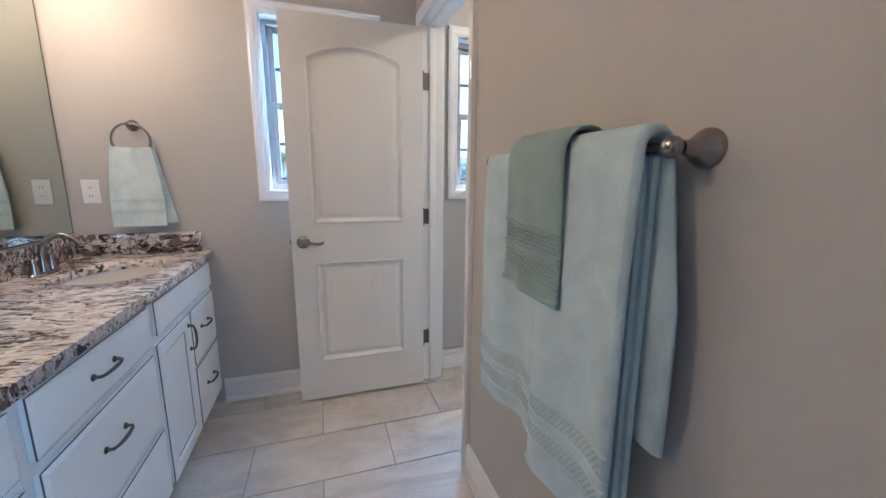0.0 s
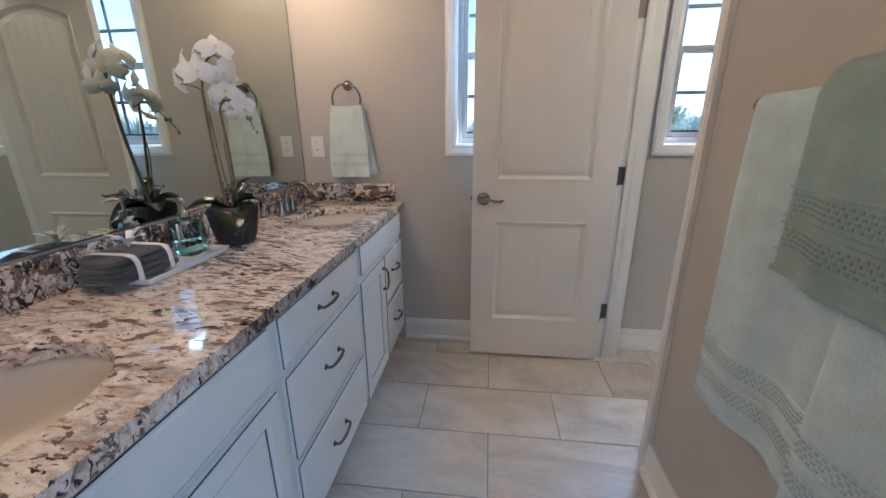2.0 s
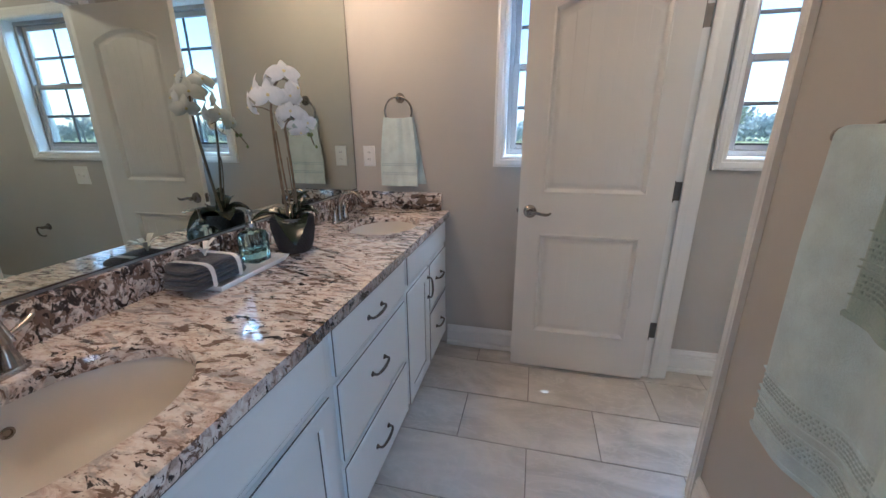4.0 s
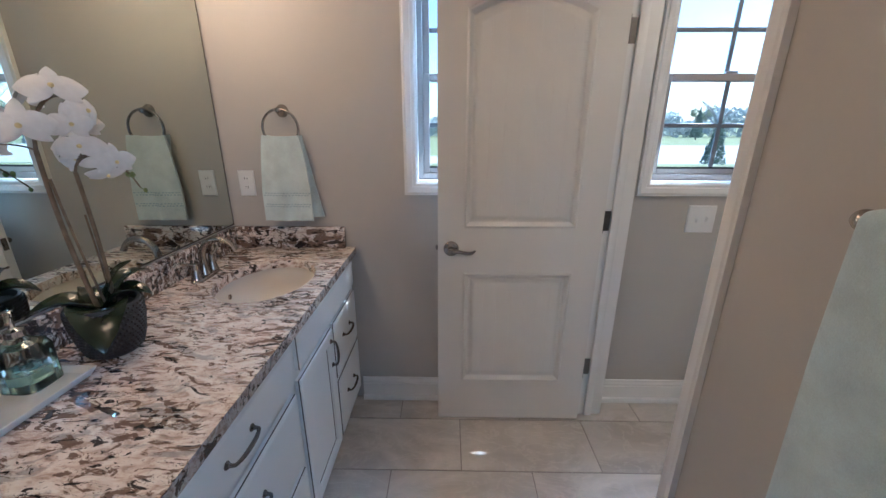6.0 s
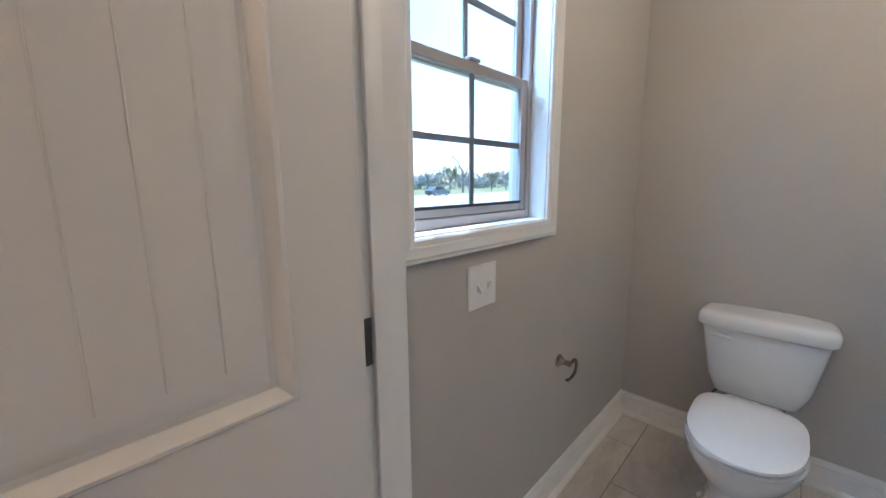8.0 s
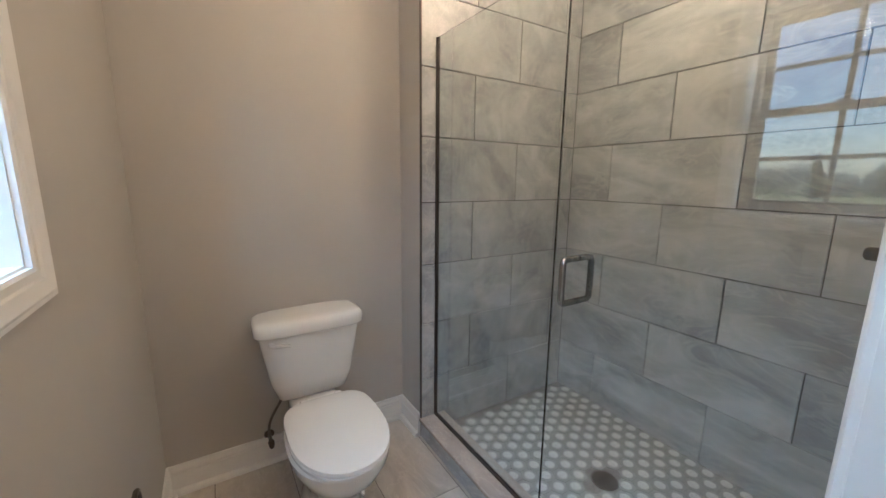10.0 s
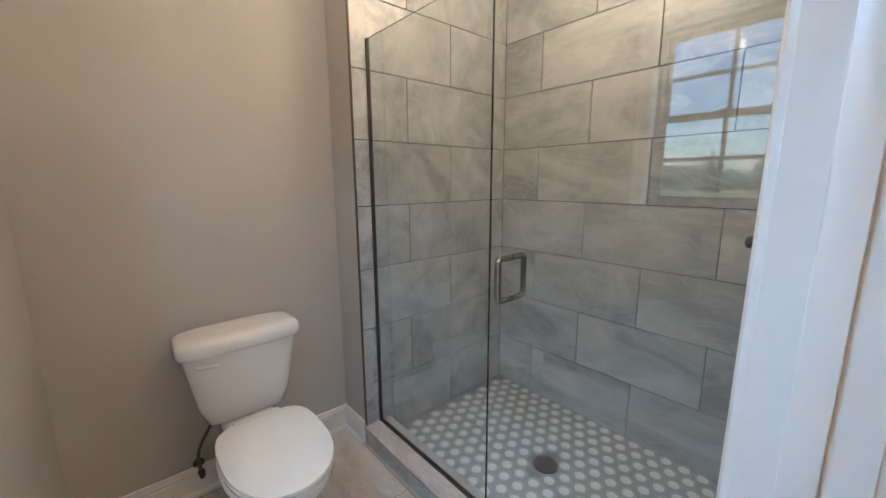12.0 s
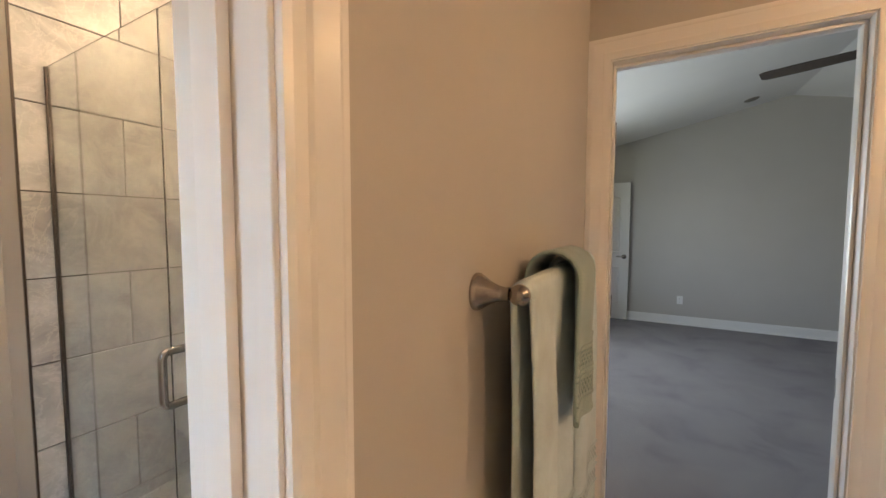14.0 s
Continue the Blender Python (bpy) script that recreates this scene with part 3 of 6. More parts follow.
def lever_set(parent, m, side):
    """Rosette, neck and curved lever; m places it on a door face with its z out of the door; side: way the lever points."""
    bm = bmesh.new()
    lathe(bm, [(0.0335, 0), (0.0335, 0.004), (0.031, 0.009), (0.024, 0.013), (0.014, 0.016), (0.011, 0.03), (0.0125, 0.05), (0.009, 0.056), (0, 0.057)], m, 28)
    ro = part("rosette", bm, M_NICKEL, parent, "brushed nickel rosette")
    bm = bmesh.new()
    pts = bez((0, 0, 0.046), (side * 0.03, 0.010, 0.052), (side * 0.055, -0.012, 0.05), (side * 0.088, -0.006, 0.044), 12) + [Vector((side * 0.104, 0.003, 0.042))]
    tube(bm, [m @ p for p in pts], [0.0095, 0.0095, 0.009, 0.0085, 0.008, 0.0078, 0.0076, 0.0076, 0.0076, 0.0078, 0.008, 0.008, 0.0075, 0.004], 12)
    part("lever", bm, M_NICKEL, parent, "curved brushed nickel lever")


def toilet_door():
    w, h, th = 0.702, 2.005, 0.035
    x0, y0, z0 = 0.101, 2.715, 0.014
    t = thing("interior_door", x0, y0, z0, "white two-panel arched door standing open by the window", "door")
    bm = door_leaf(w, h, th)
    bmesh.ops.translate(bm, verts=bm.verts, vec=(x0, y0, z0))
    lf = part("door_leaf", bm, M_DOOR, t, angle=25)
    # bead-board grooves of the two panels
    for k in range(6):
        gx = x0 + 0.205 + k * 0.060
        top = 1.775 + 0.05 * (1 - ((k - 2.5) / 3) ** 2)
        part("groove", B(gx - 0.0012, gx + 0.0012, y0 + 0.0020, y0 + 0.006, z0 + 1.065, z0 + top, r=0.0008, seg=1), M_DOOR, t)
        part("groove", B(gx - 0.0012, gx + 0.0012, y0 + 0.0020, y0 + 0.006, z0 + 0.292, z0 + 0.718, r=0.0008, seg=1), M_DOOR, t)
    lever_set(t, Matrix.Translation((x0 + 0.058, y0  , 0.915)) @ pose(0, 0, 0, 90), 1)
    lever_set(t, Matrix.Translation((x0 + 0.058, y0 + th  , 0.915)) @ pose(0, 0, 0, -90), 1)
    part("latch_plate", B(x0 - 0.001, x0 + 0.002, y0 + 0.006, y0 + 0.029, 0.887, 0.943), M_NICKEL, t)
    part("latch_bolt", B(x0 - 0.010, x0, y0 + 0.011, y0 + 0.024, 0.905, 0.925, r=0.003), M_NICKEL, t)
    for hz in (0.290, 1.030, 1.765):
        bm = bmesh.new()
        tube(bm, [(0.8105, 2.7455, hz - 0.046), (0.8105, 2.7455, hz + 0.046)], 0.0068, 12)
        for e in (-0.048, 0.048):
            lathe(bm, [(0, -0.004), (0.005, -0.003), (0.0075, 0), (0.005, 0.003), (0, 0.004)], Matrix.Translation((0.8105, 2.7455, hz + e)), 12)
        hg = part("hinge", bm, M_HINGE, t, "dark nickel butt hinge")
        part("hinge_leaf", B(0.8030, 0.8050, y0 + 0.004, 2.745, hz - 0.044, hz + 0.044), M_HINGE, hg)
        part("hinge_leaf", B(0.8105, 0.850, 2.7625, 2.7645, hz - 0.044, hz + 0.044), M_HINGE, hg)
    return t


def bath_door():
    w, h, th = BD1 - BD0 - 0.008, 2.028, 0.035
    m = Matrix.Translation((BD1 + 0.012, 0.372, 0.016)) @ pose(0, 0, 0, 0, 0, -9)
    t = thing("interior_door", BD1 + 0.012, 0.372, 0.016, "white two-panel bathroom door folded back against the bedroom wall", "door")
    bm = door_leaf(w, h, th)
    bmesh.ops.transform(bm, verts=bm.verts, matrix=m)
    part("door_leaf", bm, M_DOOR, t, angle=25)
    for hz in (0.285, 1.045, 1.80):
        bm = bmesh.new()
        tube(bm, [(BD1 - 0.002, 0.404, hz - 0.046), (BD1 - 0.002, 0.404, hz + 0.046)], 0.0068, 12)
        hg = part("hinge", bm, M_HINGE, t, "dark nickel butt hinge")
        part("hinge_leaf", B(BD1 - 0.003, BD1 - 0.0005, 0.404, 0.468, hz - 0.044, hz + 0.044), M_HINGE, hg)
    lever_set(t, m @ Matrix.Translation((w - 0.06, 0, 0.914)) @ pose(0, 0, 0, 90), -1)
    return t


def bedroom_door():
    w, h, th = 0.76, 2.03, 0.035
    x0, y0 = 0.827, -3.958
    t = thing("interior_door", x0, y0, 0.012, "white two-panel bedroom door standing open by the far wall", "door")
    bm = door_leaf(w, h, th)
    bmesh.ops.transform(bm, verts=bm.verts, matrix=Matrix.Translation((x0 + w, y0, 0.012)) @ pose(0, 0, 0, 0, 0, 180))
    part("door_leaf", bm, M_DOOR, t, angle=25)
    lever_set(t, Matrix.Translation((x0 + 0.06, y0, 0.95)) @ pose(0, 0, 0, -90), 1)
    return t


toilet_door()
bath_door()
bedroom_door()

# ---- windows ----
def window(x0, x1, n):
    t = thing("window_%d" % n, x0, NORTH, WZ0, "white-trimmed double-hung window with taupe sashes and muntins", "window", "windows", "structure")
    bm = bmesh.new()
    picture_frame(bm, x0, x1, WZ0, WZ1, lambda a, b, h: (a, NORTH - h, b))
    part("casing", bm, M_TRIM, t, angle=20)
    yj0, yj1, th = NORTH - 0.002, NORTH + 0.060, 0.004
    part("reveal", B(x0 - 0.001, x0 + th, yj0, yj1, WZ0, WZ1), M_TRIM, t)
    part("reveal", B(x1 - th, x1 + 0.001, yj0, yj1, WZ0, WZ1), M_TRIM, t)
    part("reveal", B(x0, x1, yj0, yj1, WZ1 - th, WZ1 + 0.001), M_TRIM, t)
    part("window_sill", B(x0 - 0.001, x1 + 0.001, yj0, yj1, WZ0 - 0.001, WZ0 + th), M_TRIM, t)
    f0, f1 = yj1, NORTH + 0.120
    a, b, c, d = x0 + th, x1 - th, WZ0 + th, WZ1 - th
    fw = 0.022
    bm = bmesh.new()
    for q in ((a, a + fw, c, d), (b - fw, b, c, d), (a + fw, b - fw, d - fw, d), (a + fw, b - fw, c, c + fw * 1.3)):
        box(bm, q[0], q[1], f0, f1, q[2], q[3], r=0.002, seg=1)
    part("window_frame", bm, M_VINYL, t, "taupe vinyl frame")
    mid = (c + d) / 2 + 0.012
    xa, xb = a + fw, b - fw
    for z0, z1, y0, name in ((c + fw * 1.3, mid + 0.016, f0 + 0.006, "sash"), (mid - 0.016, d - fw, f0 + 0.031, "sash")):
        y1 = y0 + 0.022
        rail = 0.030
        bm = bmesh.new()
        for q in ((xa, xa + rail, z0, z1), (xb - rail, xb, z0, z1), (xa + rail, xb - rail, z1 - rail, z1), (xa + rail, xb - rail, z0, z0 + rail)):
            box(bm, q[0], q[1], y0, y1, q[2], q[3], r=0.003, seg=1)
        s = part(name, bm, M_VINYL, t, "taupe vinyl sash")
        cx, cz = (xa + xb) / 2, (z0 + z1) / 2
        bm = bmesh.new()
        box(bm, cx - 0.0095, cx + 0.0095, y0 + 0.006, y0 + 0.016, z0 + rail, z1 - rail, r=0.002, seg=1)
        box(bm, xa + rail, cx - 0.0095, y0 + 0.006, y0 + 0.016, cz - 0.0095, cz + 0.0095, r=0.002, seg=1)
        box(bm, cx + 0.0095, xb - rail, y0 + 0.006, y0 + 0.016, cz - 0.0095, cz + 0.0095, r=0.002, seg=1)
        part("muntin", bm, M_MUNTIN, s, "muntin bars with their backlit shade put into the colour")
        g = part("pane", B(xa + rail, xb - rail, y0 + 0.009, y0 + 0.013, z0 + rail, z1 - rail), M_PANE, s, "clear glass", smooth=False)
        g.visible_shadow = False
    part("weather_seal", B(xa + 0.028, xb - 0.028, f0 + 0.003, f0 + 0.0065, c + fw * 1.3 + 0.024, c + fw * 1.3 + 0.033), M_SEAL, t, "black rubber weather seal")
    part("sash_lock", B((a + b) / 2 - 0.025, (a + b) / 2 + 0.025, f0 + 0.002, f0 + 0.02, mid + 0.0165, mid + 0.026, r=0.003), M_VINYL, t)
    return t


for i, (a, b) in enumerate(WINDOWS):
    window(a, b, i + 1)

# bedroom window, unseen and assumed, an opening for the added daylight
t = thing("window_3", BE, -1.7, 0.75, "plain white frame of an assumed, unseen bedroom window", "window", "", "structure")
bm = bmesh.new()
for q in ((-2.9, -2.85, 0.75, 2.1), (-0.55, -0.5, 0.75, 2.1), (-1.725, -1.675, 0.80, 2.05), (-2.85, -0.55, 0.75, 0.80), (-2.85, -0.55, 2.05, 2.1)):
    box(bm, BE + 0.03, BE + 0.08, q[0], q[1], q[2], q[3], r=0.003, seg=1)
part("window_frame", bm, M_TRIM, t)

# ---- vanity ----
CX = -0.299          # counter front
CT, CTH = 0.868, 0.035
FX = -0.313          # cabinet front faces
SINKS = [(-0.572, 1.118), (-0.545, 2.475)]


def pull(parent, y, z, vertical=False, length=0.105):
    """Arched bar pull on a cabinet front, with flared feet."""
    bm = bmesh.new()
    h = length / 2
    pts = [(0.0, -h, 0), (0.012, -h, 0)] + [tuple(p) for p in bez((0.018, -h * 0.98, 0), (0.030, -h * 0.75, 0), (0.030, h * 0.75, 0), (0.018, h * 0.98, 0), 10)] + [(0.012, h, 0), (0.0, h, 0)]
    rad = [0.0062, 0.0045, 0.0045] + [0.0042 + 0.0012 * math.sin(math.pi * i / 8) for i in range(9)] + [0.0045, 0.0045, 0.0062]
    turn = pose(0, 0, 0, 90) if vertical else Matrix()
    tube(bm, [Matrix.Translation((FX, y, z)) @ turn @ Vector(p) for p in pts], rad, 10)
    for s in (-h, h):
        lathe(bm, [(0.0095, -0.0005), (0.0095, 0.002), (0.007, 0.005), (0.005, 0.007)], Matrix.Translation((FX, y, z)) @ turn @ Matrix.Translation((0, s, 0)) @ pose(0, 0, 0, 0, 90), 14)
    return part("handle", bm, M_PULL, parent, "arched dark nickel pull")


def glaze(parent, y0, y1, z0, z1, o, xa, xb, w=0.004):
    """Dark glaze wiped into the edge of a front, a thin closed line."""
    bm = bmesh.new()
    ring = lambda x, k: [bm.verts.new(p) for p in ((x, y0 + k, z0 + k), (x, y1 - k, z0 + k), (x, y1 - k, z1 - k), (x, y0 + k, z1 - k))]
    rs = [ring(xa, o), ring(xb, o), ring(xb, o + w), ring(xa, o + w)]
    for a, b in zip(rs, rs[1:] + rs[:1]):
        for i in range(4):
            j = (i + 1) % 4
            bm.faces.new((a[i], a[j], b[j], b[i]))
    bmesh.ops.recalc_face_normals(bm, faces=bm.faces)
    part("glaze_line", bm, M_GLAZE, parent, "thin dark glaze line", smooth=False)


def slab_front(parent, name, y0, y1, z0, z1):
    bm = bmesh.new()
    rings = []
    for o, x in ((0.0, FX - 0.019), (0.0, FX - 0.006), (0.003, FX - 0.003), (0.010, FX - 0.0005), (0.012, FX)):
        rings.append([(x, y0 + o, z0 + o), (x, y1 - o, z0 + o), (x, y1 - o, z1 - o), (x, y0 + o, z1 - o)])
    loft(bm, rings)
    bmesh.ops.recalc_face_normals(bm, faces=bm.faces)
    fr = part(name, bm, M_CAB, parent, angle=12)
    glaze(fr, y0, y1, z0, z1, -0.0004, FX - 0.0085, FX - 0.0052)
    return fr


def panel_front(parent, y0, y1, z0, z1):
    bm = bmesh.new()
    rings = []
    for o, x in ((0.0, FX - 0.019), (0.0, FX - 0.005), (0.003, FX - 0.001), (0.006, FX), (0.048, FX), (0.052, FX - 0.003), (0.056, FX - 0.009), (0.060, FX - 0.0095)):
        rings.append([(x, y0 + o, z0 + o), (x, y1 - o, z0 + o), (x, y1 - o, z1 - o), (x, y0 + o, z1 - o)])
    loft(bm, rings)
    bmesh.ops.recalc_face_normals(bm, faces=bm.faces)
    fr = part("door", bm, M_CAB, parent, angle=12)
    glaze(fr, y0, y1, z0, z1, -0.0004, FX - 0.0085, FX - 0.0046)
    glaze(fr, y0, y1, z0, z1, 0.0535, FX - 0.011, FX - 0.0082, 0.0065)
    return fr


def carcass(t, y0, y1):
    bm = bmesh.new()
    xa, xb, ya, yb, zb = WEST + 0.002, FX - 0.021, y0 + 0.0005, y1 - 0.0005, CT - CTH - 0.001
    box(bm, xb - 0.018, xb, ya, yb, 0.095, zb)
    box(bm, xa, xb - 0.018, ya, ya + 0.015, 0.095, zb)
    box(bm, xa, xb - 0.018, yb - 0.015, yb, 0.095, zb)
    box(bm, xa, xa + 0.008, ya + 0.015, yb - 0.015, 0.095, zb)
    box(bm, xa + 0.008, xb - 0.018, ya + 0.015, yb - 0.015, 0.095, 0.11)
    part("body", bm, M_CAB, t)
    part("toe_kick", B(WEST + 0.01, FX - 0.085, y0 + 0.001, y1 - 0.001, 0.001, 0.0945), M_CAB, t)


ZTOP = 0.812
t = thing("vanity_cabinet", FX, 1.04, 0, "white painted vanity sink cabinet with two panelled doors", "cabinet", "vanity cabinets")
carcass(t, 0.566, 1.523)
slab_front(t, "false_front", 0.60, 1.500, 0.672, ZTOP)
d = panel_front(t, 0.60, 1.046, 0.105, 0.640)
pull(d, 1.02, 0.56, True)
d = panel_front(t, 1.056, 1.500, 0.105, 0.640)
pull(d, 1.084, 0.56, True)

t = thing("vanity_cabinet", FX, 1.83, 0, "white painted vanity drawer cabinet with three drawers", "cabinet", "vanity cabinets")
carcass(t, 1.523, 2.130)
for z0, z1, hz in ((0.672, ZTOP, 0.745), (0.382, 0.640, 0.537), (0.105, 0.352, 0.236)):
    d = slab_front(t, "drawer", 1.546, 2.104, z0, z1)
    pull(d, 1.806, hz)

t = thing("vanity_cabinet", FX, 2.5, 0, "white painted vanity sink cabinet with a door and two drawers", "cabinet", "vanity cabinets")
carcass(t, 2.130, 2.878)
slab_front(t, "false_front", 2.156, 2.842, 0.690, ZTOP)
d = panel_front(t, 2.140, 2.470, 0.105, 0.660)
pull(d, 2.438, 0.565, True)
for z0, z1, hz in ((0.405, 0.660, 0.552), (0.105, 0.385, 0.262)):
    d = slab_front(t, "drawer", 2.498, 2.842, z0, z1)
    pull(d, 2.655, hz)


def counter():
    bm = bmesh.new()
    xa, xb = WEST + 0.001, CX
    za, zb = CT - CTH, CT
    ease = 0.004
    spans = [(0.552, 0.80), None, (1.38, 2.19), None, (2.76, 2.8785)]
    holes = [(0.80, 1.38), (2.19, 2.76)]
    for s in spans:
        if s:
            box(bm, xa, xb, s[0], s[1], za, zb)
    for (ya, yb), (sx, sy) in zip(holes, SINKS):
        corners = [(xa, ya), (xb, ya), (xb, yb), (xa, yb)]
        angs = sorted({round(2 * math.pi * i / 72, 6) for i in range(72)} | {round(math.atan2(cy - sy, cx - sx) % (2 * math.pi), 6) for cx, cy in corners})
        inn, out = [], []
        for an in angs:
            c, s = math.cos(an), math.sin(an)
            k = 1 / math.sqrt((c / 0.170) ** 2 + (s / 0.210) ** 2)
            inn.append((sx + k * c, sy + k * s))
            ts = [((xb if c > 0 else xa) - sx) / c if abs(c) > 1e-9 else 9, ((yb if s > 0 else ya) - sy) / s if abs(s) > 1e-9 else 9]
            kk = min(ts)
            out.append((sx + kk * c, sy + kk * s))
        n = len(angs)
        V = lambda p, z: bm.verts.new((p[0], p[1], z))
        ti, to, bi, bo = [V(p, zb) for p in inn], [V(p, zb) for p in out], [V(p, za) for p in inn], [V(p, za) for p in out]
        tm = [V((sx + (p[0] - sx) * 1.018, sy + (p[1] - sy) * 1.018), zb) for p in inn]
        tl = [V(p, zb - 0.004) for p in inn]
        for v in ti:
            bm.verts.remove(v)
        for i in range(n):
            j = (i + 1) % n
            bm.faces.new((tm[i], to[i], to[j], tm[j]))
            bm.faces.new((tl[i], tm[i], tm[j], tl[j]))
            bm.faces.new((bi[i], tl[i], tl[j], bi[j]))
            bm.faces.new((bo[i], bi[i], bi[j], bo[j]))
            bm.faces.new((to[i], bo[i], bo[j], to[j]))
    bmesh.ops.remove_doubles(bm, verts=bm.verts, dist=1e-5)
    bmesh.ops.recalc_face_normals(bm, faces=bm.faces)
    t = thing("countertop", CX, 1.7, CT, "speckled beige, brown and black polished granite countertop", "countertop")
    part("slab", bm, M_GRANITE, t, angle=50)
    part("backsplash", B(WEST + 0.001, WEST + 0.020, 0.552, 2.8785, CT + 0.0005, CT + 0.102, r=0.0025), M_GRANITE_SHADED, t)
    part("side_splash", B(WEST + 0.0205, CX - 0.045, 2.860, 2.8790, CT + 0.0005, CT + 0.102, r=0.0025), M_GRANITE_SHADED, t)


counter()


def sink(cx, cy):
    t = thing("sink", cx, cy, CT - 0.18, "biscuit oval undermount sink set in the granite", "sink", "vanity sinks")
    rings = []
    n = 56
    for k, dz in ((1.10, 0.0), (1.02, 0.0), (1.00, -0.006), (0.975, -0.03), (0.93, -0.07), (0.84, -0.105), (0.68, -0.128), (0.45, -0.139), (0.12, -0.143)):
        rings.append([(cx + 0.173 * k * math.cos(2 * math.pi * i / n), cy + 0.213 * k * math.sin(2 * math.pi * i / n), CT - CTH - 0.0012 + dz) for i in range(n)])
    bm = bmesh.new()
    loft(bm, rings, caps=False)
    bmesh.ops.recalc_face_normals(bm, faces=bm.faces)
    bmesh.ops.reverse_faces(bm, faces=bm.faces)
    part("bowl", bm, M_SINK, t)
    bm = bmesh.new()
    lathe(bm, [(0.024, 0), (0.024, 0.003), (0.018, 0.004), (0.016, 0.001), (0, 0.001)], Matrix.Translation((cx, cy, CT - CTH - 0.146)), 20)
    part("drain", bm, M_NICKEL, t, "brushed nickel drain")
    bm = bmesh.new()
    lathe(bm, [(0.011, 0), (0.011, 0.002), (0.007, 0.003), (0.006, 0.0005), (0, 0.0005)], Matrix.Translation((cx - 0.157, cy, CT - CTH - 0.045)) @ pose(0, 0, 0, 0, 80), 14)
    part("overflow", bm, M_NICKEL, t)


for c in SINKS:
    sink(*c)


def faucet(y):
    x = -0.787
    t = thing("faucet", x, y, CT, "brushed nickel two-handle faucet with arched spout", "faucet", "vanity faucets")
    bm = bmesh.new()
    n = 32
    rings = []
    for k, z in ((1.0, 0.0005), (1.0, 0.006), (0.93, 0.011), (0.8, 0.013)):
        rings.append([(x + 0.026 * k * math.cos(2 * math.pi * i / n), y + (0.078 * k) * math.copysign(abs(math.sin(2 * math.pi * i / n)) ** 0.7, math.sin(2 * math.pi * i / n)), CT + z) for i in range(n)])
    loft(bm, rings)
    part("base_plate", bm, M_NICKEL, t)
    bm = bmesh.new()
    lathe(bm, [(0.021, 0.011), (0.019, 0.02), (0.0145, 0.038), (0.0125, 0.05)], Matrix.Translation((x, y, CT)), 20)
    pts = [(x, y, CT + 0.045)] + [tuple(p) for p in bez((x, y, CT + 0.075), (x + 0.002, y, CT + 0.165), (x + 0.105, y, CT + 0.175), (x + 0.128, y, CT + 0.105), 16)]
    tube(bm, pts, [0.0125] + [0.0122 - 0.00015 * i for i in range(16)] + [0.0115], 14)
    part("spout", bm, M_NICKEL, t)
    for s in (-1, 1):
        hy = y + s * 0.051
        bm = bmesh.new()
        lathe(bm, [(0.0195, 0.011), (0.0175, 0.022), (0.0125, 0.042), (0.0105, 0.056), (0.0125, 0.062), (0.010, 0.070), (0, 0.072)], Matrix.Translation((x, hy, CT)), 20)
        hd = part("handle", bm, M_NICKEL, t)
        bm = bmesh.new()
        tube(bm, bez((x, hy, CT + 0.064), (x - 0.002, hy + s * 0.02, CT + 0.074), (x - 0.004, hy + s * 0.04, CT + 0.078), (x - 0.006, hy + s * 0.058, CT + 0.092), 8), [0.006, 0.006, 0.0056, 0.0054, 0.0052, 0.0052, 0.0054, 0.0056, 0.004], 10)
        part("lever", bm, M_NICKEL, hd)


faucet(1.130)
faucet(2.488)

# mirror
t = thing("mirror", WEST, 1.7, 0.98, "large frameless wall mirror above the vanity backsplash", "mirror")
part("mirror_glass", B(WEST + 0.001, WEST + 0.0065, 0.575, 2.868, 0.982, 2.10), M_MIRROR, t, smooth=False)
part("mirror_edge", B(WEST + 0.0008, WEST + 0.0072, 2.8682, 2.8715, 0.982, 2.10), M_BRONZE, t, "dark mirror edge")
part("mirror_channel", B(WEST + 0.0008, WEST + 0.009, 0.575, 2.8715, 0.978, 0.9818), M_BRONZE, t)

# vanity light above the mirror
VANITY_WARM = (1.0, 0.57, 0.28)


def vanity_light(y):
    x, z = WEST, 2.235
    t = thing("vanity_light", x, y, z, "brushed nickel vanity light with three frosted shades", "wall light", "vanity lights")
    part("back_plate", B(x + 0.001, x + 0.022, y - 0.24, y + 0.24, z - 0.04, z + 0.04, r=0.006), M_NICKEL, t)
    for k in (-0.18, 0, 0.18):
        bm = bmesh.new()
        tube(bm, [(x + 0.02, y + k, z), (x + 0.10, y + k, z + 0.005), (x + 0.115, y + k, z - 0.012), (x + 0.115, y + k, z - 0.03)], 0.007, 10)
        a = part("arm", bm, M_NICKEL, t)
        bm = bmesh.new()
        lathe(bm, [(0.022, -0.03), (0.030, -0.05), (0.042, -0.10), (0.046, -0.115), (0.044, -0.115), (0.028, -0.05), (0, -0.034)], Matrix.Translation((x + 0.115, y + k, z)), 20)
        part("shade", bm, M_BULB, a, "glowing frosted glass shade")


vanity_light(1.09)
vanity_light(2.44)
for y in (1.09, 2.44):
    lamp("vanity_lamp", WEST + 0.16, y, 2.09, 2.9, 0.07, VANITY_WARM)


def downlight(x, y):
    t = thing("recessed_light", x, y, CEIL, "assumed round white recessed ceiling light", "ceiling light", "recessed lights")
    bm = bmesh.new()
    lathe(bm, [(0.085, -0.0005), (0.085, -0.004), (0.068, -0.006), (0.066, -0.002), (0.066, -0.0005)], Matrix.Translation((x, y, CEIL)), 28)
    part("trim_ring", bm, M_PLASTIC, t)


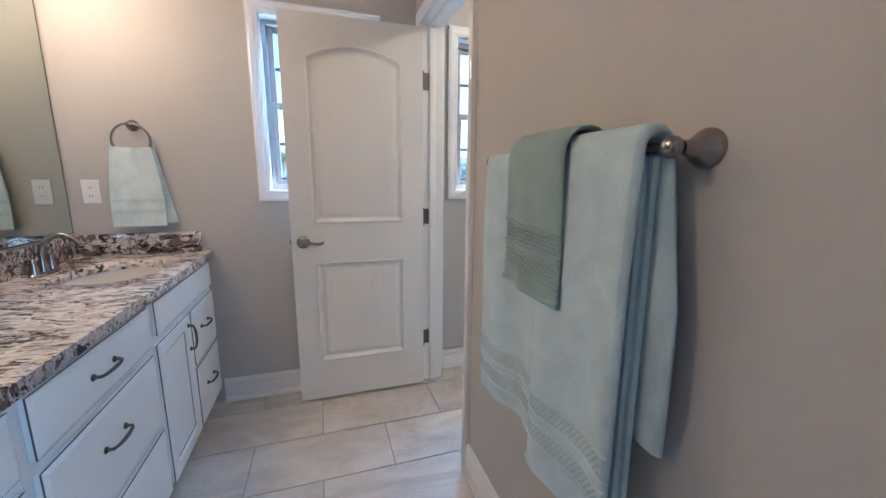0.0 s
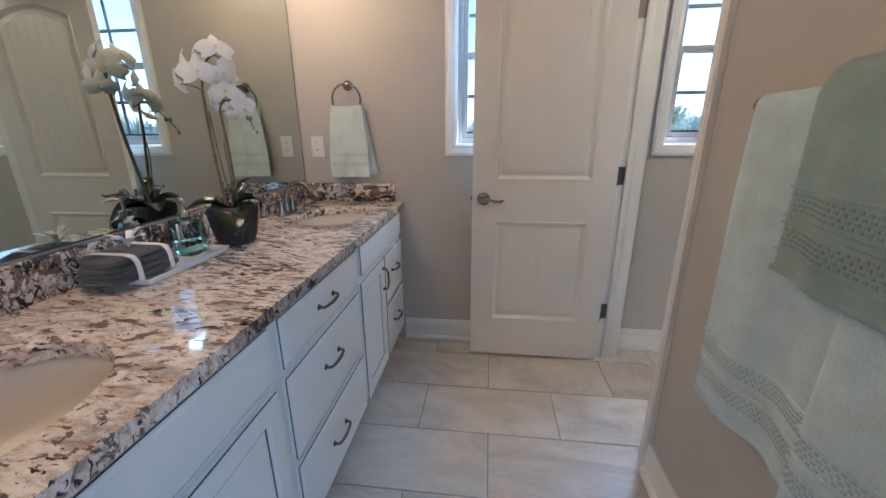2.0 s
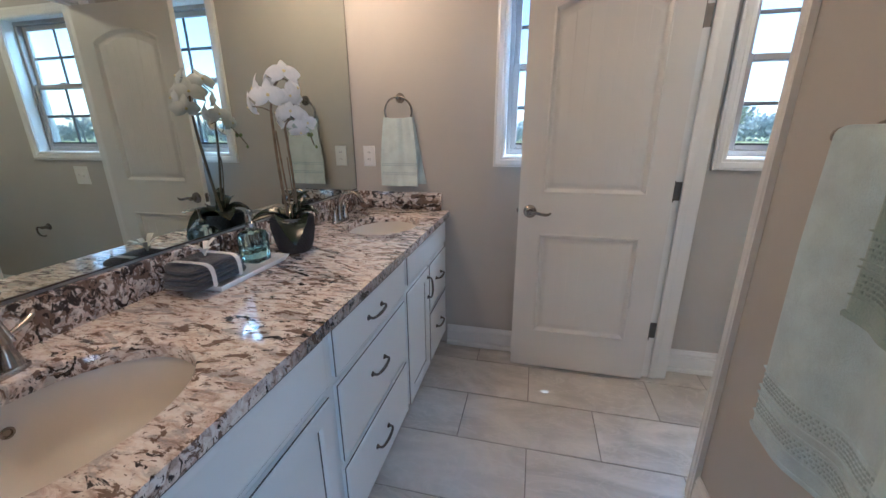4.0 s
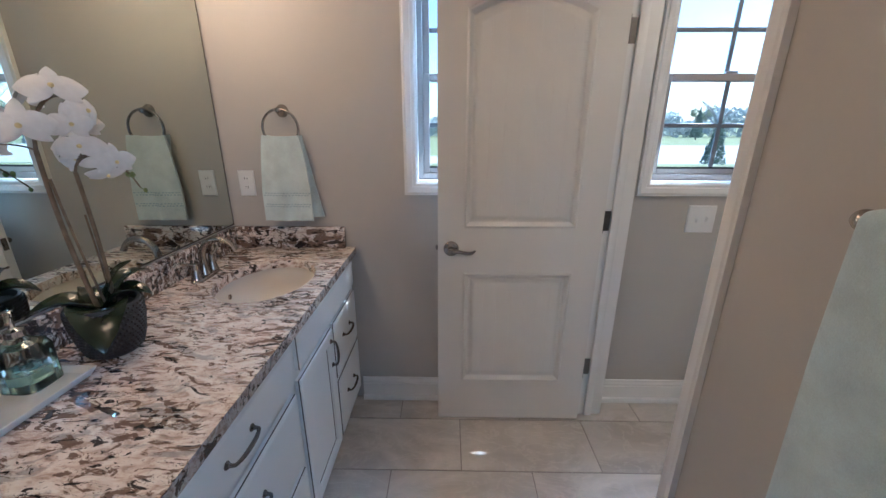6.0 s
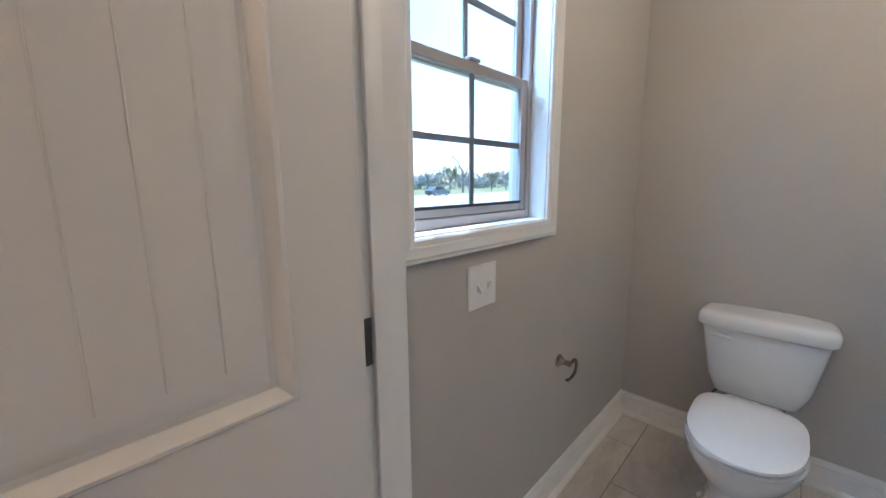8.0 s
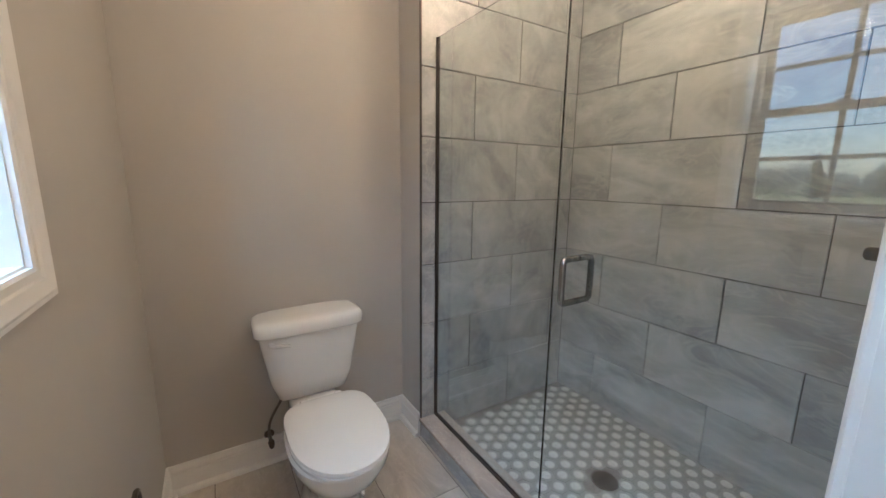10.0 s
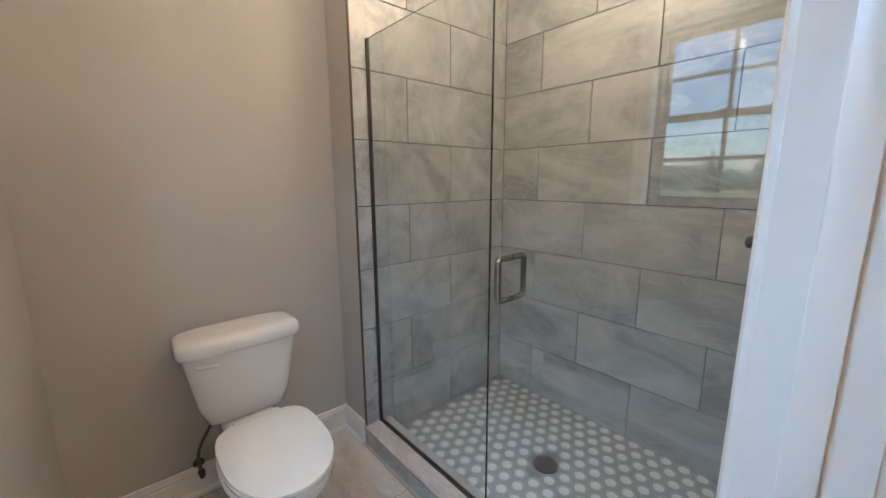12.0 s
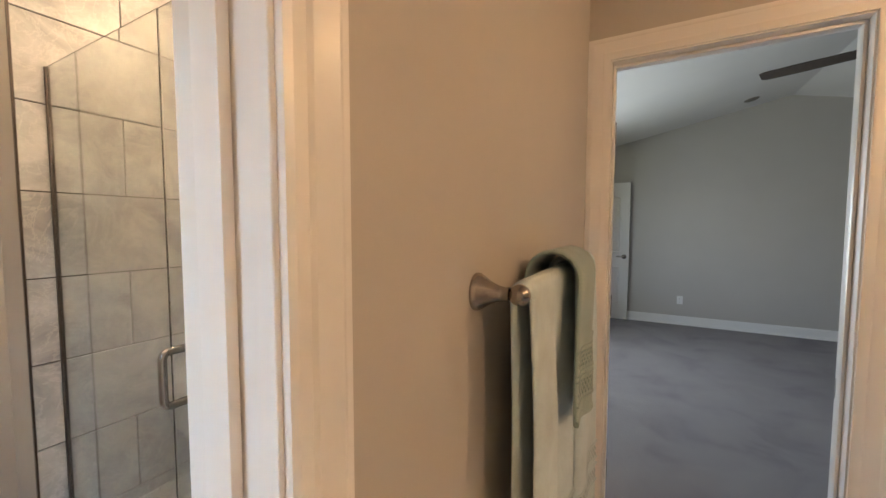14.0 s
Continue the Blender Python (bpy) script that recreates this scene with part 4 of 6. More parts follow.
downlight(1.75, 1.28)
# unseen fixture added to go with the toilet room's fill lamp
downlight(1.75, 2.10)

# ---- things on the counter ----
def tray():
    x0, x1, y0, y1, z = -0.838, -0.672, 1.578, 1.892, CT + 0.001
    t = thing("tray", (x0 + x1) / 2, (y0 + y1) / 2, z, "white rectangular vanity tray with raised rim", "tray")
    rings = []
    for o, h in ((0.010, 0.0), (0.0, 0.018), (0.0, 0.0195), (0.004, 0.0195), (0.012, 0.006), (0.016, 0.005)):
        rings.append([(x0 + o, y0 + o, z + h), (x1 - o, y0 + o, z + h), (x1 - o, y1 - o, z + h), (x0 + o, y1 - o, z + h)])
    bm = bmesh.new()
    loft(bm, rings)
    bmesh.ops.recalc_face_normals(bm, faces=bm.faces)
    part("body", bm, M_TRAY, t, angle=30)


tray()


def soap_dispenser(x, y):
    z = CT + 0.0065
    t = thing("soap_dispenser", x, y, z, "clear glass soap dispenser with chrome pump, half full", "soap dispenser")
    def rounded(h, w, k):
        n = 24
        return [(x + w * math.copysign(abs(math.cos(2 * math.pi * i / n)) ** k, math.cos(2 * math.pi * i / n)), y + w * math.copysign(abs(math.sin(2 * math.pi * i / n)) ** k, math.sin(2 * math.pi * i / n)), z + h) for i in range(n)]
    bm = bmesh.new()
    loft(bm, [rounded(0.0, 0.036, 0.45), rounded(0.004, 0.040, 0.42), rounded(0.090, 0.040, 0.42), rounded(0.104, 0.036, 0.5), rounded(0.112, 0.020, 0.8), rounded(0.122, 0.016, 1.0)])
    g = part("bottle", bm, M_SOAPGLASS, t, "clear square glass bottle")
    g.visible_shadow = False
    bm = bmesh.new()
    loft(bm, [rounded(0.005, 0.034, 0.45), rounded(0.045, 0.035, 0.45)])
    part("liquid", bm, M_SOAP, t, "pale blue-green liquid soap")
    bm = bmesh.new()
    lathe(bm, [(0.0175, 0.1225), (0.0175, 0.136), (0.008, 0.139), (0.0055, 0.142), (0.0055, 0.168), (0.010, 0.169), (0.010, 0.179), (0.006, 0.181), (0, 0.181)], Matrix.Translation((x, y, z)), 18)
    tube(bm, [(x, y, z + 0.174), (x + 0.02, y - 0.018, z + 0.174), (x + 0.036, y - 0.033, z + 0.168)], [0.0055, 0.005, 0.0035], 10)
    part("pump", bm, M_CHROME, t, "chrome pump")


soap_dispenser(-0.768, 1.838)


def rolled_towels():
    cx, cy, z = -0.764, 1.622, CT + 0.0200
    t = thing("folded_towels", cx, cy, z, "stack of charcoal washcloths tied with white ribbon", "towel stack")
    rnd = random.Random(4)
    h = 0.0
    for k in range(4):
        th = 0.018 - 0.001 * k
        w, l = 0.074 - 0.002 * k, 0.104 - 0.004 * k
        bm = bmesh.new()
        n = 28
        rings = []
        ph = rnd.uniform(0, 6)
        for q, dz in ((0.86, 0.0), (0.97, th * 0.2), (1.0, th * 0.5), (0.97, th * 0.8), (0.86, th), (0.5, th * 1.06), (0.15, th * 1.08)):
            ring = []
            for i in range(n):
                a = 2 * math.pi * i / n
                c, s = math.cos(a), math.sin(a)
                r = 1 + 0.03 * math.sin(3 * a + ph + q * 3)
                sag = -0.010 * (abs(s) ** 3) * (1 if k else 0)
                ring.append((cx + w * q * r * math.copysign(abs(c) ** 0.45, c), cy + l * q * r * math.copysign(abs(s) ** 0.5, s), z + h + dz + sag * min(k, 2) / 2 + 0.0015 * math.sin(5 * a + ph)))
            rings.append(ring)
        loft(bm, rings)
        part("towel", bm, M_GREYTOWEL, t)
        h += th * 1.02
    for dy in (-0.048, 0.050):
        bm = bmesh.new()
        path = []
        for i in range(25):
            a = math.pi * i / 24
            path.append((cx + 0.078 * math.copysign(abs(math.cos(a)) ** 0.35, math.cos(a)), z + 0.002 + (h - 0.002) * abs(math.sin(a)) ** 0.4))
        loft(bm, [[(px, cy + dy - 0.007, pz), (px, cy + dy + 0.007, pz), (px * 1 + (0.0015 if px > cx else -0.0015), cy + dy + 0.007, pz + 0.0022), (px + (0.0015 if px > cx else -0.0015), cy + dy - 0.007, pz + 0.0022)] for px, pz in path])
        part("ribbon", bm, M_RIBBON, t, "white satin ribbon")
    bm = bmesh.new()
    rnd = random.Random(9)
    for k in range(7):
        a = k * 0.9 + 0.3
        l = 0.034 + 0.018 * rnd.random()
        p0 = Vector((cx, cy + 0.01, z + h + 0.003))
        p3 = p0 + Vector((math.cos(a) * l, math.sin(a) * l, 0.018 + 0.030 * rnd.random()))
        pts = bez(p0, p0 + Vector((0, 0, 0.02)), p3 + Vector((0, 0, 0.012)), p3, 6)
        sx = Vector((-math.sin(a), math.cos(a), 0)) * 0.007
        loft(bm, [[p - sx * (0.4 + i / 6), p + sx * (0.4 + i / 6), p + sx * (0.4 + i / 6) + Vector((0, 0, 0.0012)), p - sx * (0.4 + i / 6) + Vector((0, 0, 0.0012))] for i, p in enumerate(pts)])
    part("bow", bm, M_RIBBON, t, "white ribbon bow")


rolled_towels()


def orchid():
    x, y, z = -0.712, 1.990, CT + 0.001
    t = thing("potted_orchid", x, y, z, "white orchid with two stems in a dark textured pot", "plant")
    prof = [(0.050, 0.0), (0.055, 0.004), (0.066, 0.04), (0.074, 0.085), (0.076, 0.115), (0.074, 0.135), (0.068, 0.136), (0.066, 0.118), (0, 0.116)]
    bm = bmesh.new()
    lathe(bm, prof, Matrix.Translation((x, y, z)), 36)
    pot = part("pot", bm, M_POT, t, "dark ceramic pot")
    bm = bmesh.new()
    def rad_at(h):
        for (r0, h0), (r1, h1) in zip(prof, prof[1:]):
            if h0 <= h <= h1:
                return r0 + (r1 - r0) * (h - h0) / (h1 - h0)
        return 0.07
    for k in range(13):
        h = 0.012 + k * 0.0095
        r = rad_at(h) + 0.0005
        for i in range(34):
            a = 2 * math.pi * (i + 0.5 * (k % 2)) / 34
            c = Vector((x + r * math.cos(a), y + r * math.sin(a), z + h))
            box(bm, c.x - 0.0027, c.x + 0.0027, c.y - 0.0027, c.y + 0.0027, c.z - 0.0026, c.z + 0.0026)
    tagged(part("raised_dots", bm, M_POT, pot, smooth=False), kind="stuff")
    base = Vector((x, y, z + 0.118))
    # leaves: arching blades, channelled along the middle
    for k, (az, ln, wd, up, dr) in enumerate(((-2.5, 0.14, 0.040, 0.045, 0.01), (-0.95, 0.130, 0.058, 0.034, -0.060), (1.25, 0.12, 0.026, 0.075, 0.060), (2.4, 0.11, 0.038, 0.05, 0.01), (0.5, 0.10, 0.038, 0.05, 0.02), (0.95, 0.075, 0.017, 0.095, 0.105))):
        d = Vector((math.cos(az), math.sin(az), 0))
        s = Vector((-d.y, d.x, 0))
        pts = bez(base, base + d * ln * 0.3 + Vector((0, 0, up)), base + d * ln * 0.7 + Vector((0, 0, up)), base + d * ln + Vector((0, 0, dr)), 10)
        bm = bmesh.new()
        rings = []
        for i, p in enumerate(pts):
            w = wd * (0.35 + 0.65 * math.sin(math.pi * min(1, (i + 1.2) / 10.5)) ** 0.7) if i < 10 else 0.003
            ring = [p - s * w + Vector((0, 0, w * 0.3)), p - s * w * 0.5, p + Vector((0, 0, -w * 0.12)), p + s * w * 0.5, p + s * w + Vector((0, 0, w * 0.3))]
            rings.append(ring + [q + Vector((0, 0, -0.0018)) for q in ring[::-1]])
        loft(bm, rings)
        part("leaf", bm, M_LEAF, t)
    rnd = random.Random(11)

    def flower(c, facing, size):
        f = facing.normalized()
        u = f.cross(Vector((0, 0, 1))).normalized()
        w = u.cross(f).normalized()
        bm = bmesh.new()
        for a, ln, wd in ((0.0, 1.0, 0.95), (180.0, 1.0, 0.95), (90.0, 0.9, 0.55), (215.0, 0.9, 0.5), (325.0, 0.9, 0.5)):
            ar = radians(a + rnd.uniform(-6, 6))
            d = u * math.cos(ar) + w * math.sin(ar)
            s = u * -math.sin(ar) + w * math.cos(ar)
            rings = []
            for i in range(7):
                q = i / 6
                ww = size * wd * 0.53 * math.sin(math.pi * (0.12 + 0.86 * q) ** 0.8) ** 0.75
                p = c + d * size * ln * (0.06 + q) - f * size * 0.30 * q * q + f * (0.002 if a in (0.0, 180.0) else 0)
                ring = [p - s * ww - f * ww * 0.25, p - s * ww * 0.5, p + f * ww * 0.06, p + s * ww * 0.5, p + s * ww - f * ww * 0.25]
                rings.append(ring + [v - f * 0.0009 for v in ring[::-1]])
            loft(bm, rings)
        fl = part("flower", bm, M_PETAL, t, "white orchid blossom")
        bm = bmesh.new()
        lathe(bm, [(0, -0.1), (0.08, 0.03), (0.10, 0.09), (0.05, 0.16), (0, 0.18)], Matrix.Translation(c) @ f.to_track_quat("Z", "Y").to_matrix().to_4x4() @ Matrix.Scale(size, 4), 10)
        part("lip", bm, M_LIP, fl, "yellow-centred lip")

    def stalk(name, pts, rad):
        bm = bmesh.new()
        tube(bm, pts, rad, 8)
        part(name, bm, M_STEM, t)

    def spray(arch, blooms):
        for pos, sz, face in blooms:
            c, face = Vector(pos), Vector(face)
            root = min(arch, key=lambda p: (p - c).length)
            stalk("stem", bez(root, root + (c - root) * 0.3 + Vector((0, 0, 0.012)), c - face * 0.014, c - face * 0.004, 6), 0.0016)
            flower(c, face + Vector((rnd.uniform(-0.15, 0.15), rnd.uniform(-0.15, 0.15), rnd.uniform(-0.15, 0.15))), sz)

    # taller stem with its stake, the spray arching over it
    foot = base + Vector((-0.012, -0.004, -0.002))
    top = Vector((-0.709, 1.944, 1.372))
    stalk("stem", bez(foot, foot + Vector((0.004, -0.022, 0.12)), top + Vector((-0.006, 0.004, -0.14)), top, 12), [0.0056 - 0.0001 * i for i in range(13)])
    stalk("support_stake", bez(foot + Vector((0.012, 0.012, 0)), foot + Vector((0.012, -0.006, 0.10)), top + Vector((0.006, 0.012, -0.16)), top + Vector((0.004, 0.006, -0.06)), 8), 0.0028)
    arch = bez(top, top + Vector((0.008, 0.004, 0.085)), Vector((-0.690, 1.995, 1.520)), Vector((-0.692, 2.062, 1.455)), 14)
    stalk("stem", arch, [0.0036] * 9 + [0.0026] * 6)
    spray(arch, (
        ((-0.655, 1.962, 1.497), 0.052, (0.70, -0.70, 0.30)),
        ((-0.682, 1.902, 1.421), 0.053, (0.60, -0.80, 0.10)),
        ((-0.652, 2.022, 1.452), 0.049, (0.90, 0.05, 0.10)),
        ((-0.742, 1.915, 1.442), 0.049, (-0.70, -0.60, 0.10)),
        ((-0.738, 1.985, 1.488), 0.049, (-0.70, -0.25, 0.35)),
        ((-0.712, 2.055, 1.425), 0.044, (-0.50, 0.50, 0.00)),
        ((-0.745, 1.888, 1.385), 0.046, (-0.80, -0.50, -0.10)),
        ((-0.655, 1.980, 1.424), 0.044, (0.85, -0.40, -0.15))))
    # shorter stem with buds at its tip
    foot = base + Vector((0.010, 0.020, -0.002))
    s0 = Vector((-0.721, 2.026, 1.318))
    stalk("stem", bez(foot, foot + Vector((0.002, 0.004, 0.10)), s0 + Vector((0.006, 0.002, -0.12)), s0, 12), 0.0044)
    stalk("support_stake", bez(foot + Vector((-0.012, 0.004, 0)), foot + Vector((-0.008, 0.004, 0.10)), s0 + Vector((-0.004, 0.0, -0.18)), s0 + Vector((-0.003, -0.004, -0.10)), 8), 0.0022)
    arch = bez(s0, s0 + Vector((0.006, 0.008, 0.055)), Vector((-0.688, 2.105, 1.372)), Vector((-0.712, 2.190, 1.258)), 12)
    stalk("stem", arch, [0.0030] * 8 + [0.0020] * 5)
    spray(arch, (
        ((-0.684, 2.016, 1.377), 0.047, (0.70, -0.70, 0.20)),
        ((-0.655, 2.068, 1.338), 0.045, (0.85, -0.45, 0.00)),
        ((-0.748, 2.026, 1.372), 0.044, (-0.70, -0.40, 0.20)),
        ((-0.695, 2.080, 1.305), 0.039, (0.50, -0.35, -0.40)),
        ((-0.758, 2.072, 1.342), 0.040, (-0.80, 0.10, 0.00))))
    for k, (i, r) in enumerate(((8, 0.007), (9, 0.0075), (10, 0.007), (11, 0.0065), (12, 0.0055))):
        c = arch[i] + Vector((0.006 * (-1) ** k, 0.008 * (-1) ** k, 0.012 if k % 2 else -0.010))
        bm = bmesh.new()
        tube(bm, [arch[i], c], 0.0012, 6)
        lathe(bm, [(0, -r * 1.3), (r * 0.8, -r * 0.5), (r, 0.1 * r), (r * 0.6, r), (0, r * 1.4)], Matrix.Translation(c), 10)
        part("bud", bm, M_BUD, t, "green flower bud")


orchid()

# ---- towel ring, towel bar ----
def drape(bm, y0, y1, zf, zb, bar_x, bar_z, rad, th, seed, wave=0.004, flare=0.0, side=-1, nu=26, back_out=0.0):
    """A folded towel hung over a bar along y; side is the way its front faces along x. Returns the front surface as a function."""
    rnd = random.Random(seed)
    ph = [rnd.uniform(0, 6.28) for _ in range(4)]
    path = []
    nb = 14
    for i in range(nb):
        path.append((-1, zb + (bar_z - zb) * i / nb))
    for i in range(9):
        path.append((-math.cos(math.pi * i / 8), bar_z + rad * math.sin(math.pi * i / 8)))
    for i in range(1, 25):
        path.append((1, bar_z - (bar_z - zf) * i / 24))

    def at(u, k, off):
        sx, z = path[k]
        drop = max(0.0, bar_z - z)
        spread = 1 + flare * drop
        y = (y0 + y1) / 2 + (u - 0.5) * (y1 - y0) * spread
        if sx < 0:
            y -= back_out * (1 - u) * min(1.0, drop / 0.25)
        w = wave * min(1, drop * 5) * (math.sin(7.5 * u + ph[0] + 0.9 * drop) + 0.28 * math.sin(16 * u + ph[1] + 2 * drop))
        x = bar_x + side * (sx * (rad + off) + (0.010 * drop if sx > 0.5 else 0) + (w if sx > 0 else w * 0.5))
        zz = z + (off if abs(sx) < 0.99 else 0) * math.sqrt(max(0, 1 - sx * sx)) + 0.006 * math.sin(3 * u + ph[2]) * min(1, drop * 3)
        return Vector((x, y, zz))

    us = [0.0, 0.012, 0.03] + [i / nu for i in range(1, nu)] + [0.97, 0.988, 1.0]
    soft = lambda u: max(0.0, (abs(2 * u - 1) - 0.9) / 0.1) ** 2
    outer = [[at(u, k, th * (1 - 0.42 * soft(u))) for k in range(len(path))] for u in us]
    inner = [[at(u, k, th * 0.42 * soft(u)) for k in range(len(path))] for u in us]
    rings = [o + n[::-1] for o, n in zip(outer, inner)]
    loft(bm, rings)
    bmesh.ops.recalc_face_normals(bm, faces=bm.faces)
    return bm


def towel(name, label, y0, y1, zf, zb, bar_x, bar_z, rad, th, seed, mat, bands, wave=0.005, flare=0.0, group="towels on the bar", band_mat=None, back_out=0.0):
    t = thing(name, bar_x, (y0 + y1) / 2, zf, label, "towel", group)
    bm = bmesh.new()
    drape(bm, y0, y1, zf, zb, bar_x, bar_z, rad, th, seed, wave, flare, back_out=back_out)
    part("cloth", bm, mat, t, angle=70)
    rnd = random.Random(seed)
    ph = [rnd.uniform(0, 6.28) for _ in range(4)]

    def surf(u, z):
        drop = bar_z - z
        y = (y0 + y1) / 2 + (u - 0.5) * (y1 - y0) * (1 + flare * drop)
        w = wave * min(1, drop * 5) * (math.sin(7.5 * u + ph[0] + 0.9 * drop) + 0.28 * math.sin(16 * u + ph[1] + 2 * drop))
        return Vector((bar_x - (rad + th + 0.010 * drop + w), y, z + 0.006 * math.sin(3 * u + ph[2])))

    nx = max(8, int((y1 - y0) / 0.0135))
    for zc in bands:
        bm = bmesh.new()
        for r in range(4):
            for i in range(nx):
                u = 0.03 + 0.94 * (i + 0.5 + 0.5 * (r % 2)) / (nx + 0.5)
                p = surf(u, zc + (r - 1.5) * 0.0085)
                box(bm, p.x - 0.0012, p.x + 0.003, p.y - 0.0036, p.y + 0.0036, p.z - 0.0025, p.z + 0.0025)
        tagged(part("lattice_band", bm, band_mat or M_TOWEL_SHADE, t, "woven openwork band", smooth=False), kind="stuff")
    for zh, hh in [(zf + 0.0055, 0.0065)] + [(zc + s * 0.024, 0.0016) for zc in bands for s in (-1, 1)]:
        bm = bmesh.new()
        rings = []
        for i in range(41):
            p = surf(i / 40, zh)
            rings.append([p + Vector((0.004, 0, -hh)), p + Vector((-0.0012, 0, -hh * 0.8)), p + Vector((-0.0026, 0, 0)), p + Vector((-0.0012, 0, hh * 0.8)), p + Vector((0.004, 0, hh))])
        loft(bm, rings)
        bmesh.ops.recalc_face_normals(bm, faces=bm.faces)
        part("hem" if hh > 0.004 else "welt", bm, mat, t)
    return t


BAR_X, BAR_Z = PART0 - 0.070, 1.294


def towel_bar():
    t = thing("towel_bar", PART0, 1.42, BAR_Z, "brushed nickel towel bar with flared posts", "towel bar")
    for y in (1.080, 1.684):
        bm = bmesh.new()
        m = Matrix.Translation((PART0, y, BAR_Z)) @ pose(0, 0, 0, 0, -90)
        lathe(bm, [(0.030, 0.0005), (0.030, 0.004), (0.027, 0.010), (0.019, 0.022), (0.0125, 0.036), (0.0105, 0.048), (0.0115, 0.055)], m, 28)
        bmesh.ops.create_uvsphere(bm, u_segments=18, v_segments=12, radius=0.0165, matrix=Matrix.Translation((BAR_X, y, BAR_Z)))
        part("post", bm, M_NICKEL, t)
    bm = bmesh.new()
    tube(bm, [(BAR_X, 1.080, BAR_Z), (BAR_X, 1.684, BAR_Z)], 0.0085, 16)
    part("bar", bm, M_NICKEL, t)


towel_bar()
towel("bath_towel", "pale blue terry bath towel folded over the bar", 1.300, 1.680, 0.635, 0.66, BAR_X, BAR_Z, 0.0085, 0.012, 3, M_TOWEL, (0.768, 0.702), 0.013, -0.16)
t = towel("bath_towel", "pale blue terry bath towel in thick folds over the bar", 1.100, 1.345, 0.592, 0.800, BAR_X, BAR_Z, 0.0170, 0.022, 8, M_TOWEL, (0.758, 0.692), 0.006, 0.10, back_out=0.040)
for k, (z0, off) in enumerate(((0.585, 0.004), (0.60, -0.006))):
    bm = bmesh.new()
    rings = []
    for i in range(13):
        zz = BAR_Z - 0.012 - (BAR_Z - 0.012 - z0) * i / 12
        xx = BAR_X + off - 0.008 * (BAR_Z - zz)
        rings.append([(xx - 0.0045, 1.108 + 0.010 * k - 0.02 * (BAR_Z - zz), zz), (xx + 0.0045, 1.106 + 0.010 * k - 0.02 * (BAR_Z - zz), zz), (xx + 0.0045, 1.31, zz), (xx - 0.0045, 1.31, zz)])
    loft(bm, rings)
    bmesh.ops.recalc_face_normals(bm, faces=bm.faces)
    part("inner_fold", bm, M_TOWEL, t)
towel("hand_towel", "sage grey terry hand towel over the bath towel", 1.258, 1.476, 1.000, 1.04, BAR_X, BAR_Z, 0.047, 0.010, 5, M_TOWEL_G, (1.124, 1.064), 0.007, 0.06, band_mat=M_TOWEL_GB)


def towel_ring():
    x, z = -0.578, 1.484
    t = thing("towel_ring", x, NORTH, z, "brushed nickel wall towel ring", "towel ring")
    bm = bmesh.new()
    m = Matrix.Translation((x, NORTH, z)) @ pose(0, 0, 0, 90)
    lathe(bm, [(0.027, 0.0005), (0.027, 0.004), (0.023, 0.010), (0.014, 0.020), (0.010, 0.030), (0.0125, 0.038), (0.011, 0.046), (0, 0.049)], m, 24)
    part("post", bm, M_NICKEL, t)
    bm = bmesh.new()
    cx, cz, r = x, z - 0.072, 0.077
    n = 48
    tube(bm, [(cx + r * math.sin(2 * math.pi * i / n), NORTH - 0.040, cz + r * math.cos(2 * math.pi * i / n)) for i in range(n + 1)], 0.0052, 12, caps=False)
    part("ring", bm, M_NICKEL, t)
    # the hand towel hangs through the ring: two layers, gathered at the top
    tw = thing("hand_towel", x, NORTH - 0.04, 1.03, "pale green terry hand towel hung through the ring", "towel")
    for off, dx, zb, spread, name in ((-0.012, 0.0, 1.022, 0.110, "front_layer"), (0.012, 0.065, 1.032, 0.082, "back_layer")):
        rnd = random.Random(name)
        bm = bmesh.new()
        rings = []
        N = 20
        for k in range(20):
            q = k / 19
            zz = z - 0.142 + 0.042 * (1 - q) ** 2 - (z - 0.130 - zb) * q
            hw = 0.080 + (spread - 0.080) * min(1, q * 1.6) ** 0.7
            row = []
            for i in range(N + 1):
                u = i / N
                fold = 0.007 * (1 - 0.5 * q) * math.sin(11 * u + 1.0 + off * 80) + 0.004 * math.sin(23 * u)
                row.append(Vector((x + dx * q + (2 * u - 1) * hw, NORTH - 0.040 + off * (1.3 + 0.4 * q) + fold * (0.45 + 0.55 * q), zz - 0.006 * math.sin(math.pi * u) * (1 - q))))
            rings.append(row + [p + Vector((0, 0.009, 0)) for p in row[::-1]])
        loft(bm, rings)
        bmesh.ops.recalc_face_normals(bm, faces=bm.faces)
        lay = part(name, bm, M_TOWEL_H, tw, angle=70)
        if off < 0:
            for zc in (1.125, 1.075):
                bm = bmesh.new()
                for r in range(2):
                    for i in range(15):
                        u = (i + 0.5 + 0.5 * (r % 2)) / 15.5
                        q = (z - 0.142 - zc) / (z - 0.130 - zb)
                        fold = 0.007 * (1 - 0.5 * q) * math.sin(11 * u + 1.0 + off * 80) + 0.004 * math.sin(23 * u)
                        py = NORTH - 0.040 + off * (1.3 + 0.4 * q) + fold * (0.45 + 0.55 * q)
                        px = x + (2 * u - 1) * spread
                        box(bm, px - 0.004, px + 0.004, py - 0.001, py + 0.002, zc + r * 0.010 - 0.0025, zc + r * 0.010 + 0.0025)
                tagged(part("lattice_band", bm, M_TOWEL_SHADE, lay, smooth=False), kind="stuff")


towel_ring()

